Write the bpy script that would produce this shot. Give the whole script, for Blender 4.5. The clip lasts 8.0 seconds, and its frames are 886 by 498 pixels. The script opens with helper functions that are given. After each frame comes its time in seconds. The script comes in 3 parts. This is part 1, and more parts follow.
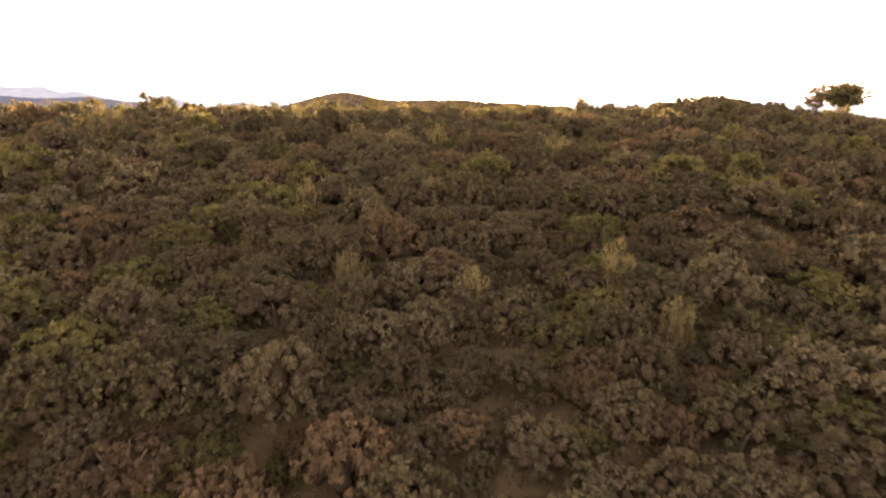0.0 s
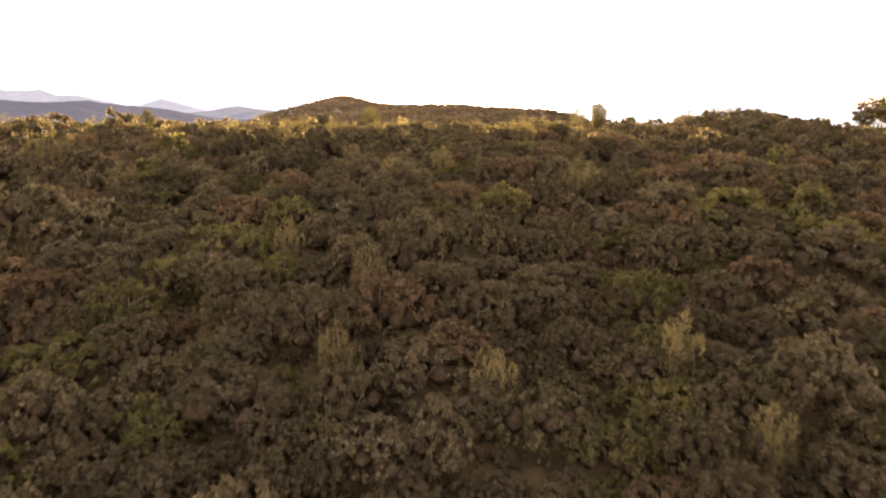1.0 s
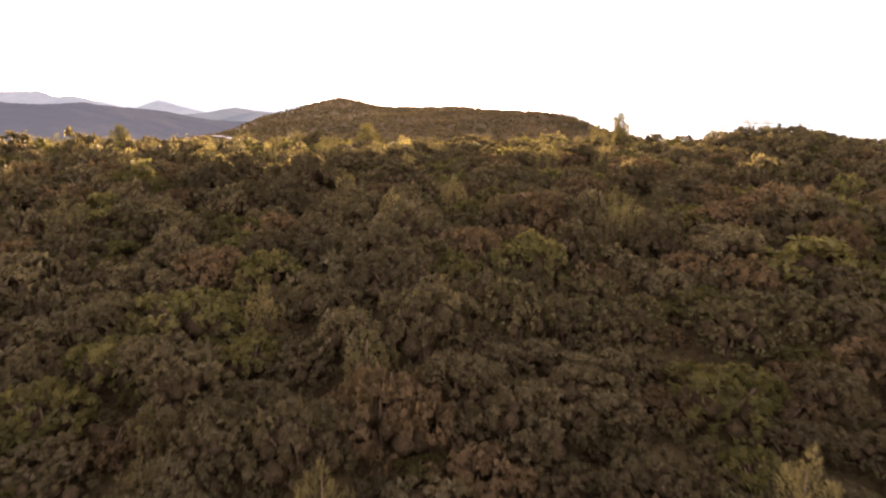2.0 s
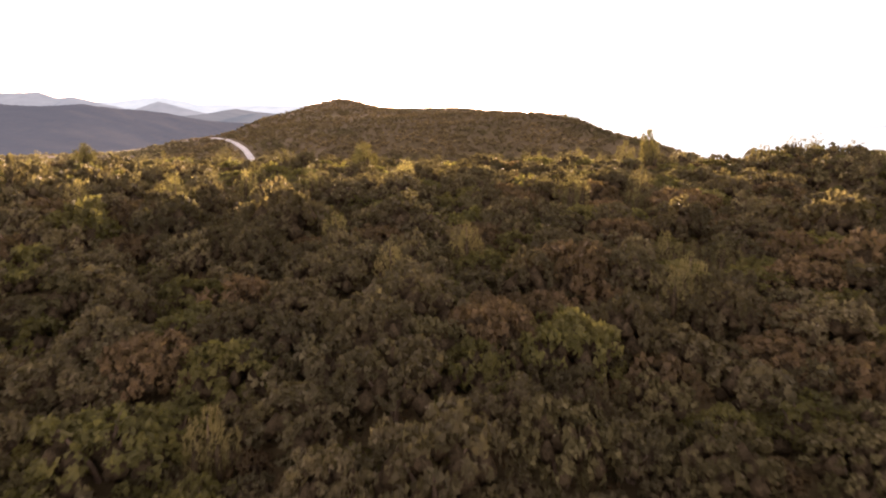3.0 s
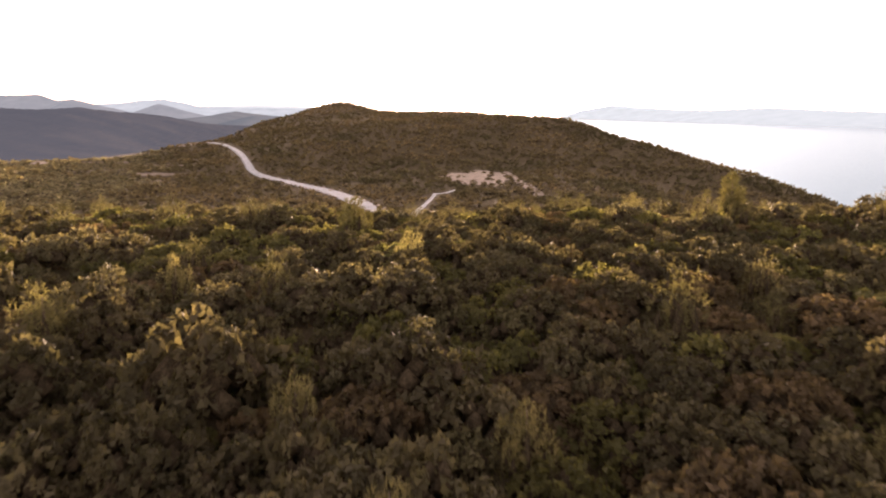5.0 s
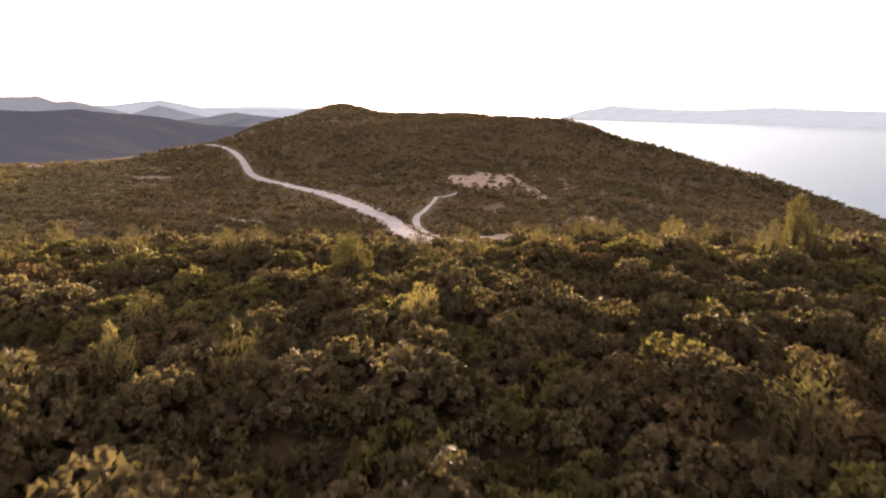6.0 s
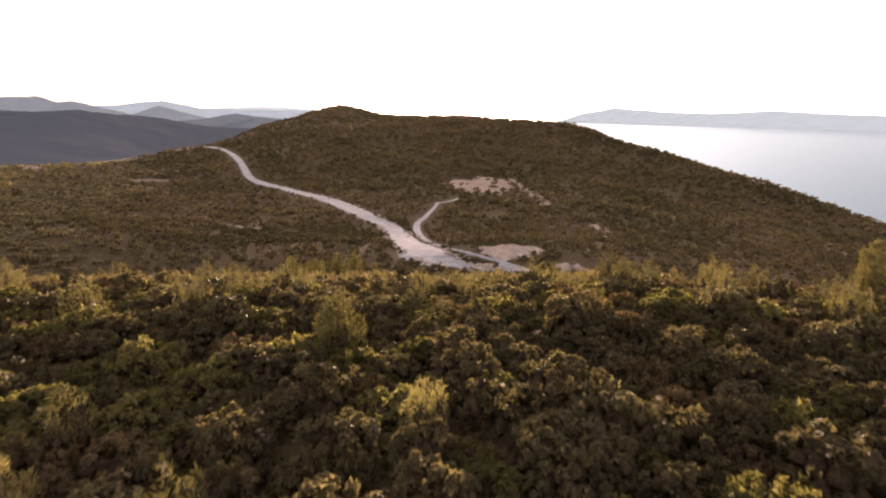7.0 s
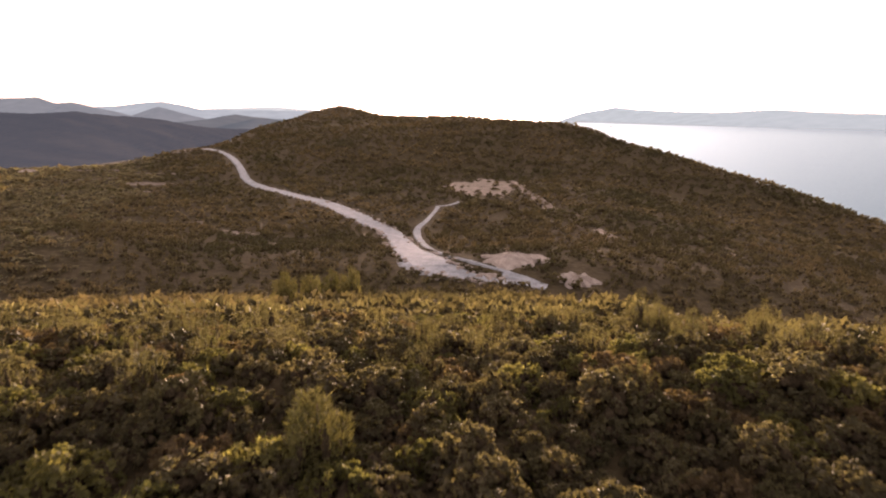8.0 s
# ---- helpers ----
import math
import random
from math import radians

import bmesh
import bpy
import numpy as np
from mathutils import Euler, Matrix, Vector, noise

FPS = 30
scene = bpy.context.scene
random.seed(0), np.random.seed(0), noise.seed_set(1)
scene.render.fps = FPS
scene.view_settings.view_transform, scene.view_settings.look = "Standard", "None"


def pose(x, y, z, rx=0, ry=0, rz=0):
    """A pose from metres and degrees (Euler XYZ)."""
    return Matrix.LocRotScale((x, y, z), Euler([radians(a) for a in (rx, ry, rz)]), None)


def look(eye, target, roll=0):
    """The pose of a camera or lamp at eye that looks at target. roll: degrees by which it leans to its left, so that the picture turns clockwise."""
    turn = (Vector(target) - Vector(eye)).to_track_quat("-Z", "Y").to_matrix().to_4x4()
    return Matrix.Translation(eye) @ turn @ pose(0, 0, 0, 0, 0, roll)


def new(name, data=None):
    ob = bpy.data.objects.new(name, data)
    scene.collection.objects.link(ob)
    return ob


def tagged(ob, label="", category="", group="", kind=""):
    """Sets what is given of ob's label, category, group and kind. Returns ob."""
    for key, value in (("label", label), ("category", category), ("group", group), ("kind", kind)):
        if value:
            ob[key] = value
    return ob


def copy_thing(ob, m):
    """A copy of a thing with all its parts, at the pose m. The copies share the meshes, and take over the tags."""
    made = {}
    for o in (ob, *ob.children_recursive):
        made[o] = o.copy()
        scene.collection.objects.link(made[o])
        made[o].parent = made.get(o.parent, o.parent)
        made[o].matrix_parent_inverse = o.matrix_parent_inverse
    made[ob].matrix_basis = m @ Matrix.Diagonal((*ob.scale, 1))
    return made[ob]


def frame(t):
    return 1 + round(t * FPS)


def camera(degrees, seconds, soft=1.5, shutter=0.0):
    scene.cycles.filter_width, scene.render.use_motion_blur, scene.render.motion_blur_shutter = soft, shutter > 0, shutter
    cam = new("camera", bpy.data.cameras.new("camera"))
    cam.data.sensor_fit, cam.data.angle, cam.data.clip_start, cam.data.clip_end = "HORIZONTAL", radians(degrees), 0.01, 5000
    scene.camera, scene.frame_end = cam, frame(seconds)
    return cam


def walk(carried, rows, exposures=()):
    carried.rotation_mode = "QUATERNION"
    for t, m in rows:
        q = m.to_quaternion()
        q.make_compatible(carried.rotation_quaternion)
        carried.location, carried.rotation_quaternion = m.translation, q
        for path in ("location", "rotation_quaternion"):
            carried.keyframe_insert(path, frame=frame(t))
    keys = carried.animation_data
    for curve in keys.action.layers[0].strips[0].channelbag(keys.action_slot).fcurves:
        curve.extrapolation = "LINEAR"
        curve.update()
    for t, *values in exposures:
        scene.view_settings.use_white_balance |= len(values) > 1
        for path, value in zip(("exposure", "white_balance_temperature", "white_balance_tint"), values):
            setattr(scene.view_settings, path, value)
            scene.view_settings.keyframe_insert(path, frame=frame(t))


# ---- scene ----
cam = camera(66.6, 8.0, soft=2.05, shutter=0.4)
PATH = [  # seconds, eye, target, roll
    (0.0, (-0.520, 0.578, 81.120), (-0.520, 2.531, 80.688), 0.2),
    (0.5, (-0.885, 5.198, 81.729), (-0.882, 7.152, 81.302), 0.2),
    (1.0, (-1.121, 9.802, 82.442), (-1.120, 11.756, 82.019), 0.2),
    (1.5, (-1.600, 14.378, 83.194), (-1.593, 16.333, 82.774), 0.3),
    (3.0, (-2.572, 28.821, 85.566), (-2.569, 30.776, 85.147), 0.1),
    (3.5, (-2.786, 33.518, 86.286), (-2.786, 35.474, 85.870), 0.2),
    (4.0, (-3.162, 38.113, 87.061), (-3.160, 40.069, 86.645), 0.2),
    (4.5, (-3.404, 42.703, 87.746), (-3.404, 44.659, 87.332), 0.2),
    (5.8, (-4.697, 54.943, 88.840), (-4.696, 56.899, 88.423), -0.2),
    (6.0, (-4.806, 56.611, 89.027), (-4.807, 58.568, 88.613), -0.1),
    (6.5, (-5.041, 60.561, 89.763), (-5.043, 62.519, 89.351), 0.0),
    (7.0, (-5.218, 64.517, 90.461), (-5.220, 66.474, 90.052), 0.2),
    (7.5, (-5.384, 68.316, 91.085), (-5.387, 70.274, 90.676), 0.2),
    (8.0, (-5.564, 72.348, 91.740), (-5.567, 74.306, 91.330), -0.0),
]
walk(cam, [(t, look(eye, target, roll)) for t, eye, target, roll in PATH], exposures=[(0.0, 4.98, 6850, 18), (1.5, 4.75, 6800, 18), (3.5, 4.3, 6650, 16), (6.0, 3.8, 6550, 15), (8.0, 3.55, 6500, 15)])

# ---------------------------------------------------------------- sky and sun
SUN_UP, SUN_RIGHT = radians(2.6), radians(4.0)
world = bpy.data.worlds.new("evening_sky")
scene.world = world
world.use_nodes = True
wn = world.node_tree
sky = wn.nodes.new("ShaderNodeTexSky")
sky.sky_type, sky.sun_disc = "NISHITA", False
sky.sun_elevation, sky.sun_rotation = SUN_UP, SUN_RIGHT
sky.altitude, sky.air_density, sky.dust_density, sky.ozone_density = 100, 1.0, 2.5, 1.0
wn.nodes["Background"].inputs["Strength"].default_value = 0.15
# evening haze whitens the sky
hazy = wn.nodes.new("ShaderNodeHueSaturation")
hazy.inputs["Saturation"].default_value = 0.28
wn.links.new(sky.outputs["Color"], hazy.inputs["Color"])
warm = wn.nodes.new("ShaderNodeMix")
warm.data_type, warm.blend_type = "RGBA", "MULTIPLY"
warm.inputs[0].default_value, warm.inputs[7].default_value = 1.0, (1.0, 0.78, 0.69, 1)
wn.links.new(hazy.outputs["Color"], warm.inputs[6])
wn.links.new(warm.outputs[2], wn.nodes["Background"].inputs["Color"])
sun = new("sun", bpy.data.lights.new("sun", "SUN"))
sun.data.energy, sun.data.angle, sun.data.color = 2.35, radians(0.6), (1.0, 0.69, 0.45)
sun.matrix_world = look((0, 0, 0), (-math.sin(SUN_RIGHT) * math.cos(SUN_UP), -math.cos(SUN_RIGHT) * math.cos(SUN_UP), -math.sin(SUN_UP)))

# ---------------------------------------------------------------- materials
def material(name):
    m = bpy.data.materials.new(name)
    m.use_nodes = True
    return m, m.node_tree.nodes, m.node_tree.links, m.node_tree.nodes["Principled BSDF"]


def tex(n, l, kind, scale, detail=4.0, coord=None):
    node = n.new("ShaderNodeTex" + kind)
    node.inputs["Scale"].default_value = scale
    if "Detail" in node.inputs:
        node.inputs["Detail"].default_value = detail
    if coord is not None:
        l.new(coord, node.inputs["Vector"])
    return node


def place_coord(n):
    return n.new("ShaderNodeNewGeometry").outputs["Position"]


def ramp(n, l, source, stops):
    r = n.new("ShaderNodeValToRGB")
    e = r.color_ramp.elements
    while len(e) < len(stops):
        e.new(0.5)
    for slot, (at, c) in zip(e, stops):
        slot.position, slot.color = at, (*c, 1)
    l.new(source, r.inputs["Fac"])
    return r.outputs["Color"]


def mix(n, l, fac, a, b, mode="MIX"):
    m = n.new("ShaderNodeMix")
    m.data_type, m.blend_type = "RGBA", mode
    for value, slot in ((fac, m.inputs[0]), (a, m.inputs[6]), (b, m.inputs[7])):
        if isinstance(value, (int, float)):
            slot.default_value = value
        elif isinstance(value, tuple):
            slot.default_value = (*value, 1)
        else:
            l.new(value, slot)
    return m.outputs[2]


def bump(n, l, source, bsdf, strength, distance):
    b = n.new("ShaderNodeBump")
    b.inputs["Strength"].default_value, b.inputs["Distance"].default_value = strength, distance
    l.new(source, b.inputs["Height"])
    l.new(b.outputs["Normal"], bsdf.inputs["Normal"])


def foliage(name, stops, translucency=0.4, rough=0.92, by_object=False, gloss=0.05, patch_scale=0.35, patchy=0.35):
    """Leaves: each leaf and each shrub has its own tone; light passes through."""
    m, n, l, bsdf = material(name)
    geo = n.new("ShaderNodeNewGeometry")
    if by_object:
        per_shrub = n.new("ShaderNodeObjectInfo").outputs["Random"]
    else:
        att = n.new("ShaderNodeAttribute")
        att.attribute_name = "tone"
        per_shrub = att.outputs["Fac"]
    add = n.new("ShaderNodeMath")
    add.operation = "MULTIPLY_ADD"
    l.new(geo.outputs["Random Per Island"], add.inputs[0])
    add.inputs[1].default_value = 0.45
    half = n.new("ShaderNodeMath")
    half.operation = "MULTIPLY"
    half.inputs[1].default_value = 0.55
    l.new(per_shrub, half.inputs[0])
    l.new(half.outputs[0], add.inputs[2])
    colour = ramp(n, l, add.outputs[0], stops)
    patch = tex(n, l, "Noise", patch_scale, 3.0, geo.outputs["Position"])
    colour = mix(n, l, patchy, colour, ramp(n, l, patch.outputs["Fac"], [(0.35, (0.55, 0.62, 0.5)), (0.65, (1.3, 1.2, 1.0))]), "MULTIPLY")
    l.new(colour, bsdf.inputs["Base Color"])
    bsdf.inputs["Roughness"].default_value = rough
    bsdf.inputs["Specular IOR Level"].default_value = gloss
    thin = n.new("ShaderNodeBsdfTranslucent")
    l.new(mix(n, l, 1.0, colour, (1.22, 1.24, 0.74), "MULTIPLY"), thin.inputs["Color"])
    both = n.new("ShaderNodeMixShader")
    both.inputs[0].default_value = translucency
    l.new(bsdf.outputs[0], both.inputs[1])
    l.new(thin.outputs[0], both.inputs[2])
    l.new(both.outputs[0], n["Material Output"].inputs["Surface"])
    return m


OAK = [(0.0, (0.038, 0.033, 0.021)), (0.5, (0.062, 0.053, 0.034)), (0.85, (0.088, 0.076, 0.049)), (1.0, (0.128, 0.114, 0.078))]
LIME = [(0.0, (0.043, 0.040, 0.019)), (0.5, (0.070, 0.066, 0.029)), (1.0, (0.112, 0.105, 0.046))]
PINE = [(0.0, (0.052, 0.047, 0.025)), (0.5, (0.080, 0.071, 0.038)), (1.0, (0.122, 0.104, 0.058))]
HEATH = [(0.0, (0.048, 0.036, 0.024)), (0.5, (0.074, 0.055, 0.036)), (1.0, (0.12, 0.086, 0.055))]
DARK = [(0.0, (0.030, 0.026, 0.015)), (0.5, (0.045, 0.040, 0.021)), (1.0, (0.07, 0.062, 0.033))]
KINDS = ("oak", "lime", "pine", "heath", "dark")
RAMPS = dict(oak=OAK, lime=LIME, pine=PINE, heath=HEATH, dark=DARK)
LETS = dict(oak=0.44, lime=0.52, pine=0.32, heath=0.42, dark=0.08)
GLOSS = dict(oak=0.1, lime=0.1, pine=0.04, heath=0.05, dark=0.05)
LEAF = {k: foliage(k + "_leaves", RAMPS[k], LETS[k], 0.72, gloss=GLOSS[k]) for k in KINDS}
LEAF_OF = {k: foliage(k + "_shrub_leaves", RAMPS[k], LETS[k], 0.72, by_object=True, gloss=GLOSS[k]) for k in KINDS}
PINE_LEAF = foliage("pine_needles", [(0.0, (0.05, 0.048, 0.022)), (0.5, (0.085, 0.078, 0.036)), (1.0, (0.14, 0.125, 0.06))], 0.22, by_object=True)
YOUNG = foliage("young_pine_needles", [(0.0, (0.086, 0.075, 0.040)), (0.5, (0.122, 0.106, 0.056)), (1.0, (0.175, 0.15, 0.082))], 0.42, by_object=True)
VALLEY_LEAF = foliage("valley_leaves", [(0.0, (0.062, 0.051, 0.034)), (0.5, (0.090, 0.074, 0.049)), (1.0, (0.125, 0.102, 0.066))], 0.2, rough=1.0, patch_scale=0.014, patchy=0.8)

# paler copy of the valley scrub: dryness, plus sunlight painted into the leaf colour
SUNLIT_DRY_LEAF = foliage("sunlit_dry_leaves", [(0.0, (0.080, 0.070, 0.047)), (0.5, (0.13, 0.114, 0.078)), (1.0, (0.20, 0.178, 0.125))], 0.3, rough=1.0)


def plain(name, stops, scale, rough=0.9, relief=0.02, fine=8.0, gloss=0.2):
    m, n, l, bsdf = material(name)
    pos = place_coord(n)
    big = tex(n, l, "Noise", scale, 6.0, pos)
    small = tex(n, l, "Noise", scale * fine, 5.0, pos)
    colour = mix(n, l, 0.5, ramp(n, l, big.outputs["Fac"], stops), ramp(n, l, small.outputs["Fac"], stops))
    l.new(colour, bsdf.inputs["Base Color"])
    bsdf.inputs["Roughness"].default_value = rough
    bsdf.inputs["Specular IOR Level"].default_value = gloss
    bump(n, l, small.outputs["Fac"], bsdf, 0.6, relief)
    return m


# dark twig-brown filler cores; kept dark so leaf gaps look deep in shade
INNER = plain("shaded_inner_twigs", [(0.38, (0.020, 0.016, 0.011)), (0.62, (0.058, 0.045, 0.029))], 4.0, 1.0, 0.25, 3.0, 0.0)
BARK = plain("bark", [(0.3, (0.05, 0.035, 0.025)), (0.7, (0.16, 0.12, 0.09))], 6.0)
EARTH = plain("dry_stony_earth", [(0.3, (0.09, 0.07, 0.055)), (0.55, (0.16, 0.13, 0.11)), (0.75, (0.26, 0.22, 0.19))], 0.3, relief=0.3)
GRAVEL = plain("pale_limestone_gravel", [(0.3, (0.142, 0.151, 0.172)), (0.5, (0.232, 0.243, 0.272)), (0.7, (0.35, 0.362, 0.398))], 0.25, relief=0.15)
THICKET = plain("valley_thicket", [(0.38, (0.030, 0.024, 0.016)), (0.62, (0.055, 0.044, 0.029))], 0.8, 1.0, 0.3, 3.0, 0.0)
ROCK = plain("limestone", [(0.3, (0.16, 0.13, 0.115)), (0.55, (0.28, 0.24, 0.22)), (0.75, (0.42, 0.37, 0.345))], 0.4, relief=0.3)


def ground_material():
    m, n, l, bsdf = material("scrubland_soil")
    pos = place_coord(n)
    patches = tex(n, l, "Noise", 0.02, 6.0, pos)
    tufts = tex(n, l, "Noise", 0.45, 6.0, pos)
    grains = tex(n, l, "Noise", 3.0, 6.0, pos)
    soil = ramp(n, l, grains.outputs["Fac"], [(0.3, (0.038, 0.029, 0.019)), (0.7, (0.080, 0.062, 0.040))])
    grass = ramp(n, l, tufts.outputs["Fac"], [(0.35, (0.028, 0.023, 0.013)), (0.5, (0.046, 0.037, 0.020)), (0.7, (0.072, 0.056, 0.03))])
    cover = ramp(n, l, patches.outputs["Fac"], [(0.35, (1, 1, 1)), (0.68, (0.45, 0.45, 0.45))])
    l.new(mix(n, l, cover, soil, grass), bsdf.inputs["Base Color"])
    bsdf.inputs["Roughness"].default_value = 1.0
    bsdf.inputs["Specular IOR Level"].default_value = 0.05
    bump(n, l, tufts.outputs["Fac"], bsdf, 0.8, 0.8)
    return m


def water_material():
    """Open water: dark blue body, rippled surface that mirrors the sky more the flatter it is seen."""
    m, n, l, bsdf = material("sea_water")
    pos = place_coord(n)
    n.remove(bsdf)
    body, gloss = n.new("ShaderNodeBsdfDiffuse"), n.new("ShaderNodeBsdfGlossy")
    body.inputs["Color"].default_value = (0.085, 0.14, 0.20, 1)
    gloss.inputs["Color"].default_value = (0.235, 0.31, 0.38, 1)
    gloss.inputs["Roughness"].default_value = 0.42
    waves = tex(n, l, "Noise", 0.12, 5.0, pos)
    swell = tex(n, l, "Noise", 0.008, 3.0, pos)
    both = n.new("ShaderNodeMath")
    l.new(waves.outputs["Fac"], both.inputs[0])
    l.new(swell.outputs["Fac"], both.inputs[1])
    bump(n, l, both.outputs[0], gloss, 1.0, 2.0)
    edge = n.new("ShaderNodeFresnel")
    edge.inputs["IOR"].default_value = 1.33
    shine = n.new("ShaderNodeMixShader")
    for source, slot in ((edge.outputs[0], 0), (body.outputs[0], 1), (gloss.outputs[0], 2)):
        l.new(source, shine.inputs[slot])
    l.new(shine.outputs[0], n["Material Output"].inputs["Surface"])
    return m


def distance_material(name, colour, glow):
    """A backdrop of far land: haze of kilometres of lit air, painted as emission."""
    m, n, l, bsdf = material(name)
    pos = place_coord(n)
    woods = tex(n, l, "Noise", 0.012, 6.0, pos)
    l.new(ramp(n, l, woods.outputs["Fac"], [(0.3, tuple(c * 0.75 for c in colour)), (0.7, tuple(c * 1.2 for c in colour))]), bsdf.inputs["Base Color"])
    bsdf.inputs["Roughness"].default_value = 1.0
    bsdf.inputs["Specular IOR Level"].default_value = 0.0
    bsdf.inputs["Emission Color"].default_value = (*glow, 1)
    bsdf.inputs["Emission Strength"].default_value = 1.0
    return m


GROUND, WATER = ground_material(), water_material()

# ---------------------------------------------------------------- terrain
RIDGE = [(-165, 1160, 78), (22, 972, 80), (139, 872, 72.5), (190, 812, 53), (254, 672, 31), (302, 522, 6), (330, 380, -25)]


def step(a, b, v):
    t = np.clip((v - a) / (b - a), 0, 1)
    return t * t * (3 - 2 * t)


def softmax(a, b, k):
    """The larger of two heights, rounded over k metres where they meet."""
    return np.maximum(a, b) + k * 0.25 * np.maximum(0, 1 - np.abs(a - b) / k) ** 2


def ripple(x, y, size, seed=0.0):
    """Smooth uneven relief of about +-1, with features of the given size."""
    k, total = 2 * np.pi / size, 0
    for i in range(5):
        a = 0.9 + 2.4 * i + seed
        f = k * (0.55 + 0.27 * i)
        total = total + np.sin(f * (x * np.cos(a) + y * np.sin(a)) + 3.1 * i + seed * 7
                               + 0.9 * np.sin(0.61 * f * (y * np.cos(a) - x * np.sin(a)) + seed)) / (1 + 0.35 * i)
    return total / 2.2


def near_hill(x, y):
    """The scrub-covered hill that is flown over; its crest runs across, near y = 98."""
    s = y - 98.4 - 0.8 * np.clip(x / 40, -1.5, 1.5)
    side = np.clip(np.abs(x) - np.where(x > 0, 46, 44), 0, 200) ** 1.7
    top = 78.4 + 1.6 * np.exp(-((x - 36.5) / 7.5) ** 2) + 0.0035 * np.clip(x, -80, 40) - np.where(x > 0, 0.0096, 0.0013) * side
    before = 0.0024 * np.minimum(s, 0) ** 2
    a = 0.0083 + 0.0154 * step(16, 24, x)
    steep = 0.265 + 0.065 * step(16, 24, x)
    bend = steep / (2 * a)
    after = a * np.clip(s, 0, bend) ** 2 + np.maximum(s - bend, 0) * steep
    return top - before - after + 0.35 * ripple(x, y, 16) + 0.2 * ripple(x, y, 7, 2.0)


def far_hill(x, y):
    """The long hill beyond the valley, falling to the sea on its right."""
    near, total, crest = np.full(np.shape(x), 1e9), 0.0, 0.0
    back = np.zeros(np.shape(x))
    for i, ((ax, ay, az), (bx, by, bz)) in enumerate(zip(RIDGE, RIDGE[1:])):
        dx, dy = bx - ax, by - ay
        n = math.hypot(dx, dy)
        along = ((x - ax) * dx + (y - ay) * dy) / n
        side = ((x - ax) * dy - (y - ay) * dx) / n
        t = np.clip(along, 0, n)
        over = along - t
        if i == 0:
            over = over * np.where(over < 0, 2.6, 1.0)
        d = np.sqrt(side ** 2 + over ** 2)
        w = 1 / (d * d + 30) ** 2
        total, crest, back = total + w, crest + w * (az + (bz - az) * t / n), back + w * np.where(side > 0, 0.0, 1.0)
        near = np.minimum(near, d)
    crest, back = crest / total, back / total
    rate = 0.074 + 0.28 * back + 0.10 * step(-170, -420, x)
    summit = 16.0 * np.exp(-(((x + 171) / 54) ** 2 + ((y - 1165) / 150) ** 2))
    gullies = 2.4 * ripple(x, y, 190, 1.3) * step(20, 160, near)
    flank = 27.0 * step(-262, -345, x) * step(820, 960, y) + 22.0 * step(-305, -385, x) * step(600, 740, y) * (1 - step(820, 960, y))
    flank = flank + 45.0 * step(-300, -390, x) * step(700, 800, y)
    return crest - flank - rate * (np.sqrt(near * near + 300) - 17.3) + summit + gullies


def valley(x, y):
    z = 32 - 27 * step(60, 300, x) - 30 * step(280, 460, x)
    z = z + 12 * np.exp(-(((x - 8) / 95) ** 2 + ((y - 285) / 62) ** 2))
    z = z + 13 * np.exp(-(((x + 258) / np.where(x < -258, 100, 150)) ** 2 + ((y - 862) / 130) ** 2))
    z = z + 15 * np.exp(-(((x + 170) / 85) ** 2 + ((y - 318) / 90) ** 2))
    z = z - 4 * np.exp(-(((x + 110) / 120) ** 2 + ((y - 400) / 90) ** 2))
    z = z - 27 * step(1050, 1400, y) * step(-100, -200, x)
    z = z - 14 * step(-330, -400, x) * step(740, 840, y)
    return z + 1.2 * ripple(x, y, 120, 0.4) + 0.5 * ripple(x, y, 45, 2.2)


def height(x, y):
    x, y = np.asarray(x, float), np.asarray(y, float)
    z = softmax(valley(x, y), far_hill(x, y), 10.0)
    z = softmax(z, near_hill(x, y), 9.0)
    far = step(1500, 2600, np.hypot(x, y - 100))
    seaward = step(-600, 200, x + 0.25 * (y - 1600))
    return z * (1 - far) + far * (3 - 33 * seaward)


ROAD = [(24, 259), (16, 261), (10.7, 262), (5.1, 265), (0.2, 268), (-4.8, 273), (-10.2, 281), (-17.3, 318), (-27, 384), (-37, 419), (-52, 447), (-76, 500), (-106, 537),
        (-139, 581), (-155, 603), (-167, 623), (-178, 650), (-195, 693), (-224, 761), (-255, 820), (-287, 864), (-314, 852)]
ROAD_WIDE = [5, 5, 5, 7, 10, 13, 15, 13, 10, 11, 12, 12, 11, 11, 8, 7, 6, 6, 5.5, 5, 6, 7]
TRACK = [(21.2, 260.7), (17.7, 265.5), (14.5, 268), (13.2, 271.6), (7.5, 277), (2.5, 284), (-2.9, 294), (-6.8, 312.6), (-10.3, 337), (-14.4, 361), (-18.1, 392), (-19.4, 412),
         (-18.7, 424), (-16, 436), (-12.4, 461), (-10, 483), (-9.1, 494), (-4.1, 496), (1.4, 502.6), (4.1, 509.5)]
TRACK_WIDE = [5, 6, 7, 2.4, 1.8, 1.7, 1.7, 2.0, 2.6, 3.0, 3.8, 4.2, 4, 3.2, 2.6, 2.6, 4, 2.6, 3, 2.6]
